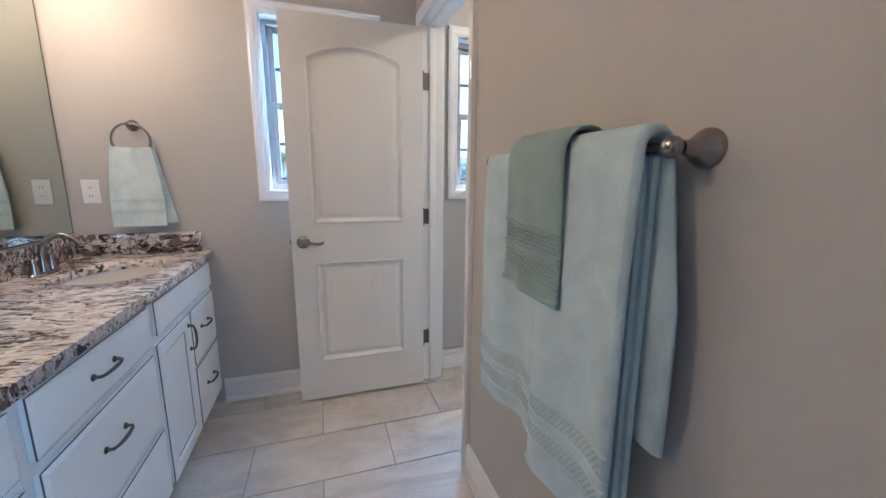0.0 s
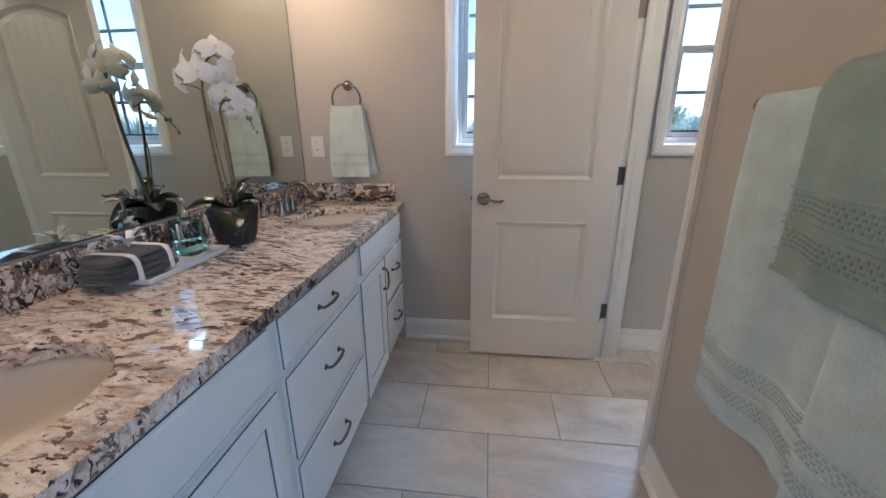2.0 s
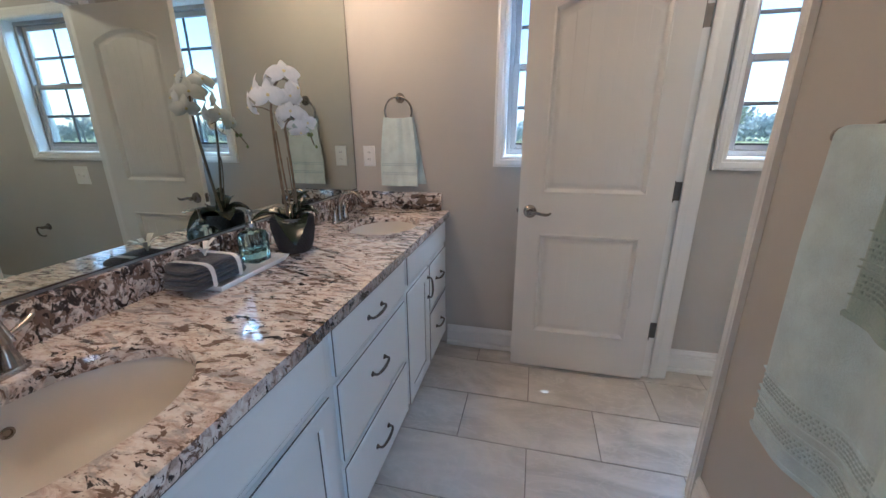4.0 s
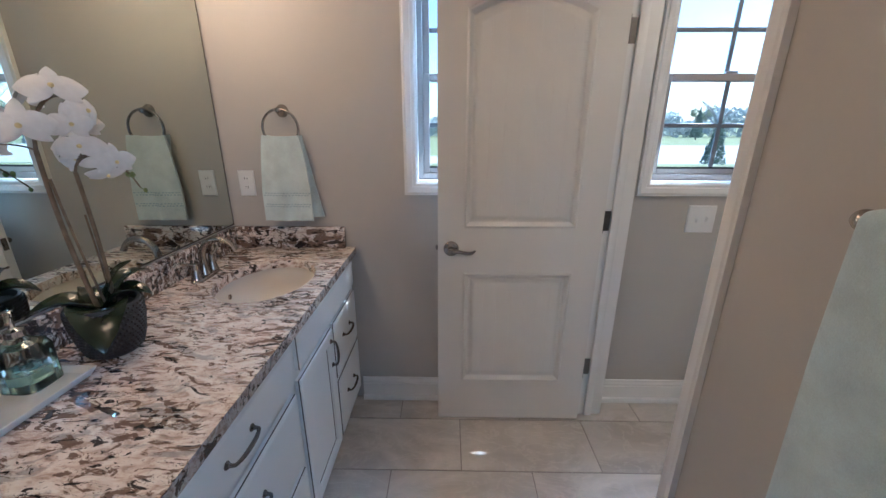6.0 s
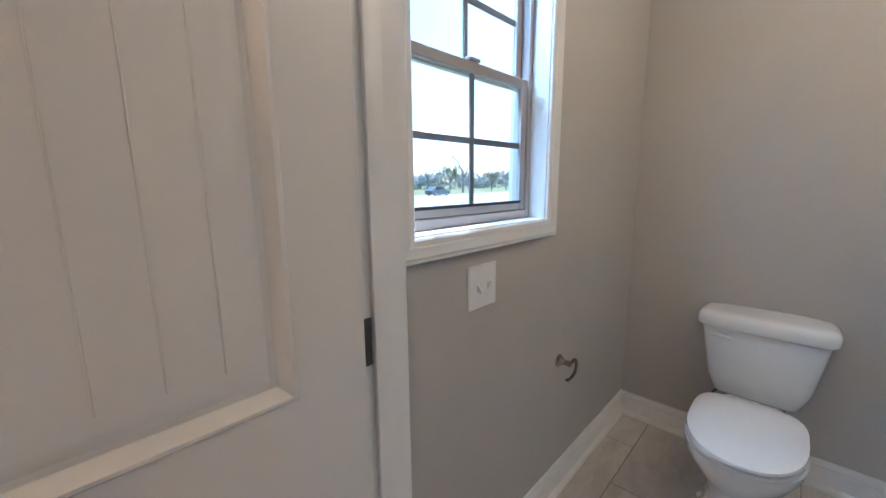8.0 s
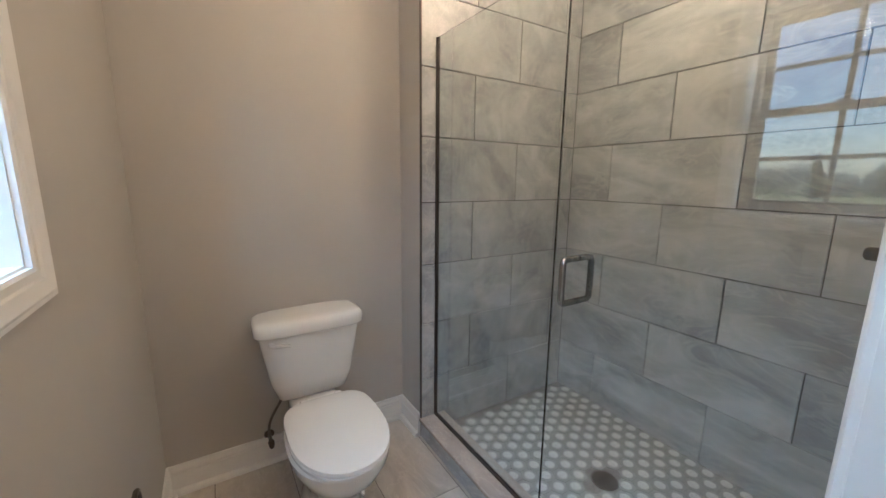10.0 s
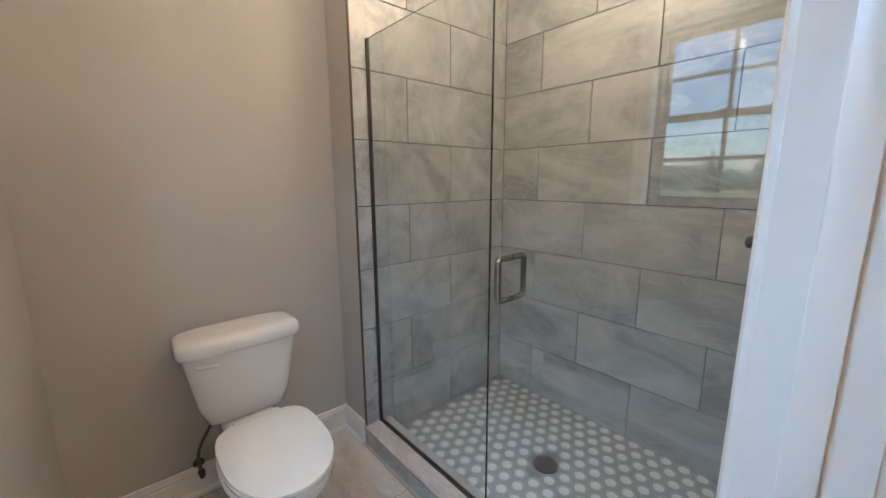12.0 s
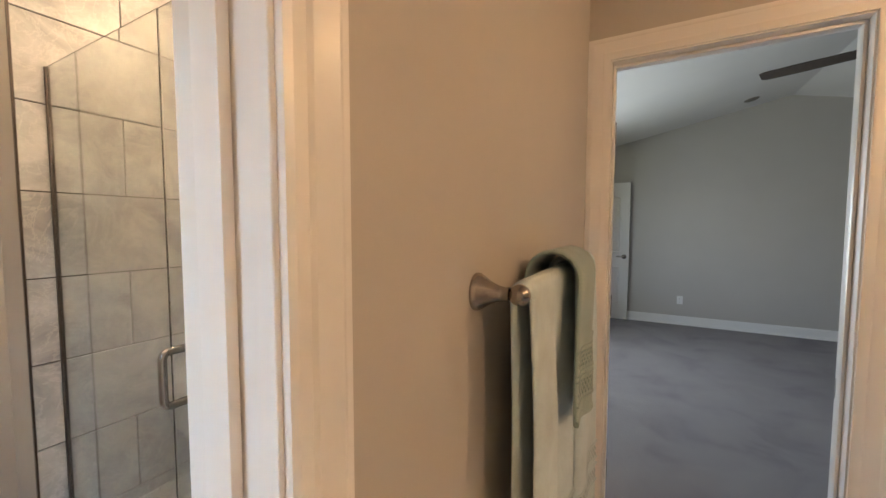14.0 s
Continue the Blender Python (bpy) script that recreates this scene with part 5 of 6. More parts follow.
# ---- outlets and switch ----
def plate(bm, a0, a1, z0, z1, place):
    rings = []
    for o, h in ((0.0, 0.0005), (0.0, 0.003), (0.004, 0.006), (0.006, 0.0062)):
        rings.append([place(a0 + o, z0 + o, h), place(a1 - o, z0 + o, h), place(a1 - o, z1 - o, h), place(a0 + o, z1 - o, h)])
    loft(bm, rings)
    bmesh.ops.recalc_face_normals(bm, faces=bm.faces)
    return bm


def outlet(name, a, z, place, label):
    t = thing(name, *place(a, z, 0), label, "outlet")
    part("cover_plate", plate(bmesh.new(), a - 0.036, a + 0.036, z - 0.058, z + 0.058, place), M_PLASTIC, t, angle=20)
    for dz in (-0.020, 0.020):
        bm = bmesh.new()
        loft(bm, [[place(a + 0.016 * math.cos(2 * math.pi * i / 20), z + dz + 0.0135 * math.sin(2 * math.pi * i / 20), h) for i in range(20)] for h in (0.006, 0.0078)])
        bmesh.ops.recalc_face_normals(bm, faces=bm.faces)
        rc = part("receptacle", bm, M_PLASTIC, t)
        for da in (-0.0055, 0.0055):
            bm = bmesh.new()
            loft(bm, [[place(a + da + sx * 0.0012, z + dz + sz * 0.0045 + 0.002, h) for sx, sz in ((-1, -1), (1, -1), (1, 1), (-1, 1))] for h in (0.0070, 0.0082)])
            part("slot", bm, M_SLOT, rc)
    return t


outlet("wall_outlet", -0.780, 1.172, lambda a, z, h: (a, NORTH - h, z), "white duplex outlet on the wall beside the mirror")
outlet("wall_outlet", 0.160, 0.355, lambda a, z, h: (a, BS + h, z), "white duplex outlet low on the bedroom wall")


def switch():
    a, z = 1.316, 1.014
    place = lambda p, q, h: (p, NORTH - h, q)
    t = thing("light_switch", a, NORTH, z, "white two-gang toggle switch plate", "light switch")
    part("cover_plate", plate(bmesh.new(), a - 0.064, a + 0.064, z - 0.064, z + 0.064, place), M_PLASTIC, t, angle=20)
    for da, up in ((-0.023, -1), (0.023, 1)):
        bm = bmesh.new()
        loft(bm, [[(a + da - 0.005, NORTH - 0.006, z - 0.011), (a + da + 0.005, NORTH - 0.006, z - 0.011), (a + da + 0.005, NORTH - 0.006, z + 0.011), (a + da - 0.005, NORTH - 0.006, z + 0.011)],
                  [(a + da - 0.004, NORTH - 0.020, z + up * 0.010 - 0.004), (a + da + 0.004, NORTH - 0.020, z + up * 0.010 - 0.004), (a + da + 0.004, NORTH - 0.020, z + up * 0.010 + 0.004), (a + da - 0.004, NORTH - 0.020, z + up * 0.010 + 0.004)]])
        bmesh.ops.recalc_face_normals(bm, faces=bm.faces)
        part("toggle", bm, M_PLASTIC, t)
        for dz in (-0.030, 0.030):
            bm = bmesh.new()
            lathe(bm, [(0.003, 0.006), (0.0028, 0.0072), (0, 0.0074)], Matrix.Translation((a + da, NORTH, z + dz)) @ pose(0, 0, 0, 90), 10)
            part("screw", bm, M_PLASTIC, t)


switch()


def paper_holder():
    x, z = 1.822, 0.600
    t = thing("toilet_paper_holder", x, NORTH, z, "empty nickel toilet paper holder with open hook", "paper holder")
    bm = bmesh.new()
    lathe(bm, [(0.026, 0.0005), (0.026, 0.004), (0.021, 0.010), (0.013, 0.020), (0.0095, 0.036), (0.012, 0.045), (0.012, 0.052), (0, 0.056)], Matrix.Translation((x, NORTH, z)) @ pose(0, 0, 0, 90), 22)
    part("post", bm, M_NICKEL, t)
    bm = bmesh.new()
    y = NORTH - 0.048
    pts = [(x + 0.004, y, z)] + [tuple(p) for p in bez((x + 0.035, y, z + 0.004), (x + 0.070, y, z + 0.004), (x + 0.066, y, z - 0.040), (x + 0.050, y, z - 0.058), 10)] + [(x + 0.025, y, z - 0.066), (x - 0.010, y, z - 0.066), (x - 0.018, y, z - 0.060)]
    tube(bm, pts, 0.0062, 12)
    part("hook", bm, M_PULL, t)


paper_holder()

# ---- toilet ----
def toilet():
    cy, back = 2.300, EAST - 0.012
    t = thing("toilet", 2.2, cy, 0, "white two-piece toilet with closed lid", "toilet")
    n = 40

    def oval(cx, z, lf, lb, w, k=0.9, kb=None):
        out = []
        for i in range(n):
            a = 2 * math.pi * i / n
            c, s = math.cos(a), math.sin(a)
            kk = k if c > 0 or kb is None else kb
            out.append((cx - (lf if c > 0 else lb) * math.copysign(abs(c) ** kk, c), cy + w * math.copysign(abs(s) ** kk, s), z))
        return out

    bm = bmesh.new()
    loft(bm, [oval(2.20, 0.001, 0.165, 0.24, 0.115, 0.75), oval(2.20, 0.02, 0.165, 0.24, 0.115, 0.75), oval(2.21, 0.05, 0.145, 0.235, 0.098, 0.8), oval(2.20, 0.14, 0.145, 0.235, 0.095, 0.85),
              oval(2.17, 0.22, 0.175, 0.25, 0.115, 0.9), oval(2.13, 0.30, 0.215, 0.26, 0.150, 0.95), oval(2.12, 0.355, 0.232, 0.30, 0.172), oval(2.12, 0.385, 0.235, 0.30, 0.177), oval(2.12, 0.395, 0.225, 0.29, 0.168)])
    bmesh.ops.recalc_face_normals(bm, faces=bm.faces)
    part("bowl", bm, M_PORC, t)
    part("deck", B(2.31, back - 0.03, cy - 0.105, cy + 0.105, 0.20, 0.366, r=0.03, seg=4), M_PORC, t)
    bm = bmesh.new()
    loft(bm, [oval(2.115, 0.396, 0.243, 0.205, 0.162, 0.92, 0.5), oval(2.115, 0.400, 0.253, 0.220, 0.170, 0.92, 0.5), oval(2.115, 0.412, 0.254, 0.220, 0.171, 0.92, 0.5), oval(2.115, 0.415, 0.248, 0.215, 0.166, 0.92, 0.5)])
    bmesh.ops.recalc_face_normals(bm, faces=bm.faces)
    part("seat", bm, M_PORC, t)
    bm = bmesh.new()
    loft(bm, [oval(2.115, 0.4165, 0.250, 0.212, 0.168, 0.92, 0.5), oval(2.115, 0.421, 0.255, 0.218, 0.172, 0.92, 0.5), oval(2.115, 0.430, 0.252, 0.215, 0.170, 0.92, 0.5), oval(2.115, 0.437, 0.218, 0.19, 0.145, 0.92, 0.5), oval(2.115, 0.440, 0.10, 0.12, 0.08, 0.92, 0.62)])
    bmesh.ops.recalc_face_normals(bm, faces=bm.faces)
    part("lid", bm, M_PORC, t)
    for s in (-0.07, 0.07):
        part("seat_hinge", B(2.318, 2.362, cy + s - 0.016, cy + s + 0.016, 0.385, 0.422, r=0.006), M_PORC, t)

    def tank_ring(z, w, f, b=back, k=0.32):
        out = []
        cx, hx = (f + b) / 2, (b - f) / 2
        for i in range(n):
            a = 2 * math.pi * i / n
            c, s = math.cos(a), math.sin(a)
            bow = 0.012 * (1 - min(1, abs(s)) ** 2) if c < 0 else 0
            out.append((cx + hx * math.copysign(abs(c) ** k, c) - bow, cy + w * math.copysign(abs(s) ** k, s), z))
        return out

    bm = bmesh.new()
    loft(bm, [tank_ring(0.368, 0.130, 2.49), tank_ring(0.378, 0.150, 2.470), tank_ring(0.45, 0.175, 2.462), tank_ring(0.60, 0.200, 2.452), tank_ring(0.675, 0.212, 2.446)])
    bmesh.ops.recalc_face_normals(bm, faces=bm.faces)
    part("tank", bm, M_PORC, t, angle=60)
    bm = bmesh.new()
    loft(bm, [tank_ring(0.6755, 0.215, 2.442), tank_ring(0.6790, 0.224, 2.432), tank_ring(0.6870, 0.229, 2.427), tank_ring(0.7130, 0.229, 2.427), tank_ring(0.7270, 0.226, 2.431), tank_ring(0.7370, 0.218, 2.439), tank_ring(0.7420, 0.200, 2.457), tank_ring(0.7440, 0.15, 2.49)])
    bmesh.ops.recalc_face_normals(bm, faces=bm.faces)
    part("tank_lid", bm, M_PORC, t, angle=60)
    bm = bmesh.new()
    lathe(bm, [(0.013, 0), (0.013, 0.006), (0.008, 0.012), (0, 0.013)], Matrix.Translation((2.446, cy + 0.165, 0.647)) @ pose(0, 0, 0, 0, -90), 14)
    tube(bm, bez((2.432, cy + 0.168, 0.647), (2.425, cy + 0.14, 0.645), (2.425, cy + 0.12, 0.643), (2.429, cy + 0.095, 0.638), 8), [0.008, 0.008, 0.0078, 0.0075, 0.0075, 0.0078, 0.008, 0.0085, 0.006], 10)
    part("flush_lever", bm, M_PORC, t)
    for s in (-0.112, 0.112):
        bm = bmesh.new()
        lathe(bm, [(0.013, 0), (0.012, 0.010), (0.007, 0.016), (0, 0.017)], Matrix.Translation((2.20, cy + s * 1.0, 0.018)), 14)
        part("bolt_cap", bm, M_PORC, t)
    # water supply
    v = thing("supply_valve", EAST - 0.03, cy + 0.185, 0.14, "dark nickel toilet supply valve and braided hose", "valve")
    bm = bmesh.new()
    tube(bm, [(EAST - 0.013, cy + 0.185, 0.14), (EAST - 0.07, cy + 0.185, 0.14)], 0.008, 12)
    lathe(bm, [(0.022, 0), (0.020, 0.006), (0.009, 0.008)], Matrix.Translation((EAST - 0.0005, cy + 0.185, 0.14)) @ pose(0, 0, 0, 0, -90), 18)
    bmesh.ops.create_uvsphere(bm, u_segments=14, v_segments=10, radius=0.014, matrix=Matrix.Translation((EAST - 0.07, cy + 0.185, 0.14)))
    part("valve_body", bm, M_BRONZE, v)
    bm = bmesh.new()
    lathe(bm, [(0.010, 0), (0.019, 0.004), (0.019, 0.010), (0.008, 0.014)], Matrix.Translation((EAST - 0.08, cy + 0.185, 0.14)) @ pose(0, 0, 0, 0, -90) @ Matrix.Diagonal((1, 0.6, 1, 1)), 18)
    part("valve_handle", bm, M_BRONZE, v)
    bm = bmesh.new()
    tube(bm, bez((EAST - 0.07, cy + 0.185, 0.15), (EAST - 0.08, cy + 0.21, 0.27), (EAST - 0.10, cy + 0.15, 0.30), (EAST - 0.10, cy + 0.12, 0.39), 14), 0.006, 10)
    part("hose", bm, M_HINGE, v, "braided hose")


toilet()

# ---- shower ----
t = thing("shower_curb", 1.7, 1.77, 0, "shower curb with beige marble cap", "shower curb")
part("curb_body", B(PART1 + 0.001, SH_E + 0.0095, SH_N - 0.136, SH_N - 0.004, 0.0, 0.0895), M_WALLTILE, t, "grey tile curb face", smooth=False)
part("curb_cap", B(PART1 + 0.001, SH_E + 0.0099, SH_N - 0.147, SH_N + 0.008, 0.090, 0.108, r=0.004), M_CURB, t)
GY = 1.709
t = thing("shower_enclosure", 1.7, GY, 0.108, "frameless glass shower panel and door", "shower enclosure")
g = part("fixed_panel", B(1.668, SH_E - 0.008, GY - 0.005, GY + 0.005, 0.112, 1.937, r=0.0008, seg=1), M_GLASS, t, "clear tempered glass panel", smooth=False)
g.visible_shadow = False
g = part("glass_door", B(0.950, 1.664, GY - 0.005, GY + 0.005, 0.120, 1.936, r=0.0008, seg=1), M_GLASS, t, "clear tempered glass door", smooth=False)
g.visible_shadow = False
bm = bmesh.new()
box(bm, SH_E - 0.013, SH_E - 0.001, GY - 0.010, GY - 0.0056, 0.1085, 1.936)
box(bm, SH_E - 0.013, SH_E - 0.001, GY + 0.0056, GY + 0.010, 0.1085, 1.936)
box(bm, SH_E - 0.0075, SH_E - 0.001, GY - 0.0056, GY + 0.0056, 0.1085, 1.936)
part("wall_channel", bm, M_BRONZE, t, "dark metal channel")
bm = bmesh.new()
box(bm, 1.668, SH_E - 0.013, GY - 0.010, GY - 0.0056, 0.1085, 0.122)
box(bm, 1.668, SH_E - 0.013, GY + 0.0056, GY + 0.010, 0.1085, 0.122)
part("base_channel", bm, M_BRONZE, t, "dark metal channel")
for z in (0.35, 1.70):
    bm = bmesh.new()
    box(bm, PART1 + 0.0105, 1.005, GY - 0.014, GY - 0.0055, z - 0.045, z + 0.045, r=0.002, seg=1)
    box(bm, PART1 + 0.0105, 1.005, GY + 0.0055, GY + 0.014, z - 0.045, z + 0.045, r=0.002, seg=1)
    part("glass_hinge", bm, M_CHROME, t)
bm = bmesh.new()
hx, z0, z1 = 1.578, 0.962, 1.095
for s in (-1, 1):
    pts = [(hx, GY + s * 0.0055, z0), (hx, GY + s * 0.035, z0)] + [tuple(p) for p in bez((hx, GY + s * 0.045, z0), (hx, GY + s * 0.062, z0), (hx, GY + s * 0.066, z0 + 0.006), (hx, GY + s * 0.066, z0 + 0.024), 6)]
    pts += [(p[0], p[1], z0 + z1 - p[2]) for p in pts[::-1]]
    tube(bm, pts, 0.0098, 14)
part("handle", bm, M_DARKCHROME, t, "chrome D-shaped pull handle")
solid("tile_edge_trim", B(SH_E - 0.0015, SH_E + 0.0105, SH_N - 0.0035, SH_N + 0.002, 0.109, CEIL - 0.001), M_BRONZE, "thin dark metal edge trim of the shower tile", "trim", "structure", smooth=False)


def shower_valve():
    y, z, x = 1.20, 1.145, PART1 + 0.0105
    t = thing("shower_valve", x, y, z, "chrome shower valve with lever on the tile", "shower valve")
    bm = bmesh.new()
    lathe(bm, [(0.078, 0.0005), (0.078, 0.004), (0.070, 0.009), (0.032, 0.012), (0.028, 0.04), (0.026, 0.06), (0.021, 0.062), (0.021, 0.085), (0, 0.088)], Matrix.Translation((x, y, z)) @ pose(0, 0, 0, 0, 90), 30)
    part("escutcheon", bm, M_VALVE, t)
    bm = bmesh.new()
    lathe(bm, [(0.0215, 0.080), (0.025, 0.086), (0.025, 0.104), (0.016, 0.109), (0.013, 0.130), (0.0175, 0.134), (0.0175, 0.152), (0.010, 0.158), (0, 0.159)], Matrix.Translation((x, y, z)) @ pose(0, 0, 0, 0, 90), 24)
    part("knob", bm, M_VALVE, t)
    bm = bmesh.new()
    tube(bm, bez((x + 0.075, y, z), (x + 0.09, y, z - 0.02), (x + 0.12, y + 0.01, z - 0.005), (x + 0.15, y + 0.01, z + 0.005), 8), [0.011, 0.010, 0.009, 0.0085, 0.008, 0.008, 0.008, 0.0085, 0.006], 10)
    part("lever", bm, M_VALVE, t)


shower_valve()
t = thing("shower_drain", 1.713, 1.245, 0.02, "dark round drain in the mosaic floor", "drain")
bm = bmesh.new()
lathe(bm, [(0.056, 0.020), (0.056, 0.026), (0.052, 0.0275), (0.047, 0.0265), (0, 0.0265)], Matrix.Translation((1.713, 1.245, 0)), 30)
dr = part("grate", bm, M_BRONZE, t)
for rr in (0.016, 0.030):
    for k in range(6 if rr < 0.02 else 12):
        a = 2 * math.pi * k / (6 if rr < 0.02 else 12)
        bm = bmesh.new()
        lathe(bm, [(0.0038, 0.0264), (0.0038, 0.0269), (0, 0.0269)], Matrix.Translation((1.713 + rr * math.cos(a), 1.245 + rr * math.sin(a), 0)), 8)
        part("hole", bm, M_SLOT, dr)

# ---- bedroom fixtures ----
def ceiling_fan():
    x, y, z = -0.93, -1.445, 2.60
    t = thing("ceiling_fan", x, y, z, "ceiling fan with dark blades under the vaulted ceiling", "ceiling fan")
    bm = bmesh.new()
    tube(bm, [(x, y, z + 0.1), (x, y, 3.03)], 0.013, 12)
    lathe(bm, [(0.02, 0.36), (0.065, 0.40), (0.07, 0.428)], Matrix.Translation((x, y, z)), 20)
    part("down_rod", bm, M_NICKEL, t)
    bm = bmesh.new()
    lathe(bm, [(0.0, -0.09), (0.05, -0.085), (0.085, -0.05), (0.10, 0.0), (0.10, 0.05), (0.07, 0.09), (0.02, 0.11)], Matrix.Translation((x, y, z)), 26)
    part("motor", bm, M_NICKEL, t)
    for k in range(5):
        a = radians(-22 + 72 * k)
        m = Matrix.Translation((x, y, z)) @ pose(0, 0, 0, 0, 0, math.degrees(a)) @ pose(0, 0, 0, 11)
        bm = bmesh.new()
        loft(bm, [[m @ Vector((r, s * w, h)) for s, h in ((-1, 0), (1, 0), (1, 0.007), (-1, 0.007))] for r, w in ((0.16, 0.045), (0.25, 0.058), (0.60, 0.066), (0.78, 0.062), (0.81, 0.045))])
        bl = part("blade", bm, M_FAN, t)
        bm = bmesh.new()
        loft(bm, [[m @ Vector((r, s * w, h)) for s, h in ((-1, -0.006), (1, -0.006), (1, -0.0005), (-1, -0.0005))] for r, w in ((0.08, 0.018), (0.15, 0.03), (0.22, 0.02))])
        part("blade_iron", bm, M_NICKEL, bl)


ceiling_fan()
# round ceiling vent on the slope
bm = bmesh.new()
slope = math.atan2(3.03 - 2.415, BE + 0.12 - RIDGE)
mm = Matrix.Translation((-0.46, -3.60, 3.03 - math.tan(slope) * (-0.46 - RIDGE))) @ pose(0, 0, 0, 0, math.degrees(slope))
t = thing("ceiling_vent", *mm.translation, "small round grey ceiling vent on the vaulted ceiling", "vent")
lathe(bm, [(0.075, 0.0), (0.075, -0.006), (0.060, -0.012), (0.045, -0.006), (0, -0.005)], mm, 24)
part("vent_disc", bm, M_NICKEL, t)

# ---- outside ----
GZ = -0.75
ground = solid("ground", B(-900, 900, -1800, 1800, GZ - 0.5, GZ), M_GRASS, "open green lawn running to the horizon", "lawn", "structure", smooth=False)
bm = bmesh.new()
box(bm, 12, 130, 25.0, 50.0, GZ, GZ + 0.012)
box(bm, -60, 11.99, 25.0, 31.0, GZ, GZ + 0.012)
road = solid("road", bm, M_CONCRETE, "pale concrete street beyond the lawn", "road", "structure", smooth=False)
driveway = solid("driveway", B(2.0, 6.5, 6.0, 18.95, GZ, GZ + 0.012), M_CONCRETE, "pale concrete driveway", "driveway", "structure", smooth=False)
pavement = solid("pavement", B(-60, 90, 19.0, 20.4, GZ, GZ + 0.05), M_CONCRETE, "pale concrete pavement along the street", "pavement", "structure", smooth=False)
bm = bmesh.new()
box(bm, -1.0, EAST + 0.12, 0.51, 3.03, GZ, -0.0505)
box(bm, BW - 0.12, BE + 0.12, BS - 0.12, 0.499, GZ, -0.0505)
foundation = solid("foundation", bm, M_CONCRETE, "pale concrete house foundation", "foundation", "structure", smooth=False)


def tree(x, y, h, kind, seed):
    rnd = random.Random(seed)
    label = {"bare": "bare deciduous tree in early spring", "leaf": "tree with thin pale spring foliage", "ever": "dark green conifer tree in the field"}[kind]
    t = thing("tree", x, y, GZ, label, "tree", "trees beyond the street")
    bm = bmesh.new()
    trunk_h = h * (0.85 if kind == "ever" else 0.42)
    tube(bm, [(x, y, GZ), (x + 0.05, y, GZ + trunk_h * 0.5), (x, y, GZ + trunk_h)], [h * 0.022, h * 0.017, h * 0.009], 8)
    tips = []
    if kind != "ever":
        for k in range(11):
            a = rnd.uniform(0, 6.28)
            z0 = GZ + trunk_h * rnd.uniform(0.55, 1.0)
            l = h * rnd.uniform(0.25, 0.45)
            e = Vector((x + math.cos(a) * l * 0.75, y + math.sin(a) * l * 0.75, z0 + l * rnd.uniform(0.7, 1.2)))
            mid = Vector((x + math.cos(a) * l * 0.3, y + math.sin(a) * l * 0.3, z0 + l * 0.5))
            tube(bm, [(x, y, z0), mid, e], [h * 0.009, h * 0.006, h * 0.002], 6)
            tips.append((mid, e))
            for q in range(5):
                b = mid.lerp(e, rnd.uniform(0.1, 0.9))
                d = Vector((rnd.uniform(-1, 1), rnd.uniform(-1, 1), rnd.uniform(0.1, 1.2))).normalized() * h * rnd.uniform(0.08, 0.18)
                tube(bm, [b, b + d * 0.5 + Vector((0, 0, 0.05)), b + d], [h * 0.0035, h * 0.002, h * 0.001], 4)
                tips.append((b, b + d))
    part("trunk", bm, M_BARK, t)
    verts, faces = [], []
    count = {"bare": 420, "leaf": 1300, "ever": 1500}[kind]
    for k in range(count):
        if kind == "ever":
            q = rnd.random() ** 0.7
            a = rnd.uniform(0, 6.28)
            r = h * 0.20 * q * rnd.uniform(0.55, 1.05)
            c = Vector((x + r * math.cos(a), y + r * math.sin(a), GZ + h * (1.0 - 0.92 * q)))
            s = h * 0.022
        else:
            b, e = rnd.choice(tips)
            c = b.lerp(e, rnd.uniform(0.4, 1.1)) + Vector((rnd.gauss(0, 1), rnd.gauss(0, 1), rnd.gauss(0, 1))) * h * 0.022
            s = h * (0.016 if kind == "leaf" else 0.011)
        u = Vector((rnd.gauss(0, 1), rnd.gauss(0, 1), rnd.gauss(0, 1))).normalized()
        v = u.orthogonal().normalized()
        if kind == "bare":
            v *= 0.15
        i0 = len(verts)
        verts += [c + u * s, c + v * s, c - u * s, c - v * s]
        faces.append((i0, i0 + 1, i0 + 2, i0 + 3))
    me = bpy.data.meshes.new("crown")
    me.from_pydata([tuple(p - ORIGIN[t]) for p in verts], [], faces)
    me.materials.append({"bare": M_TWIG, "leaf": M_CROWN, "ever": M_CROWN_DK}[kind])
    cr = new("crown", me)
    cr.parent = t
    tagged(cr, kind="stuff")


for i, (x, y, h, k) in enumerate(((4, 66, 7, "bare"), (10, 72, 7, "leaf"), (17, 64, 6, "ever"), (24, 76, 8, "bare"), (33, 80, 7, "leaf"), (44, 72, 5.5, "ever"), (-6, 70, 8, "leaf"), (-14, 66, 8, "bare"), (52, 84, 8, "leaf"), (62, 66, 9, "bare"), (14, 82, 7, "ever"), (74, 70, 8, "leaf"), (2, 80, 7, "leaf"), (63, 56, 11, "bare"), (76, 58, 6, "leaf"), (36, 55, 8, "bare"), (14.6, 22.6, 3.0, "ever"), (88, 62, 9, "bare"), (100, 50, 9, "leaf"))):
    tree(x, y, h, k, i + 1)


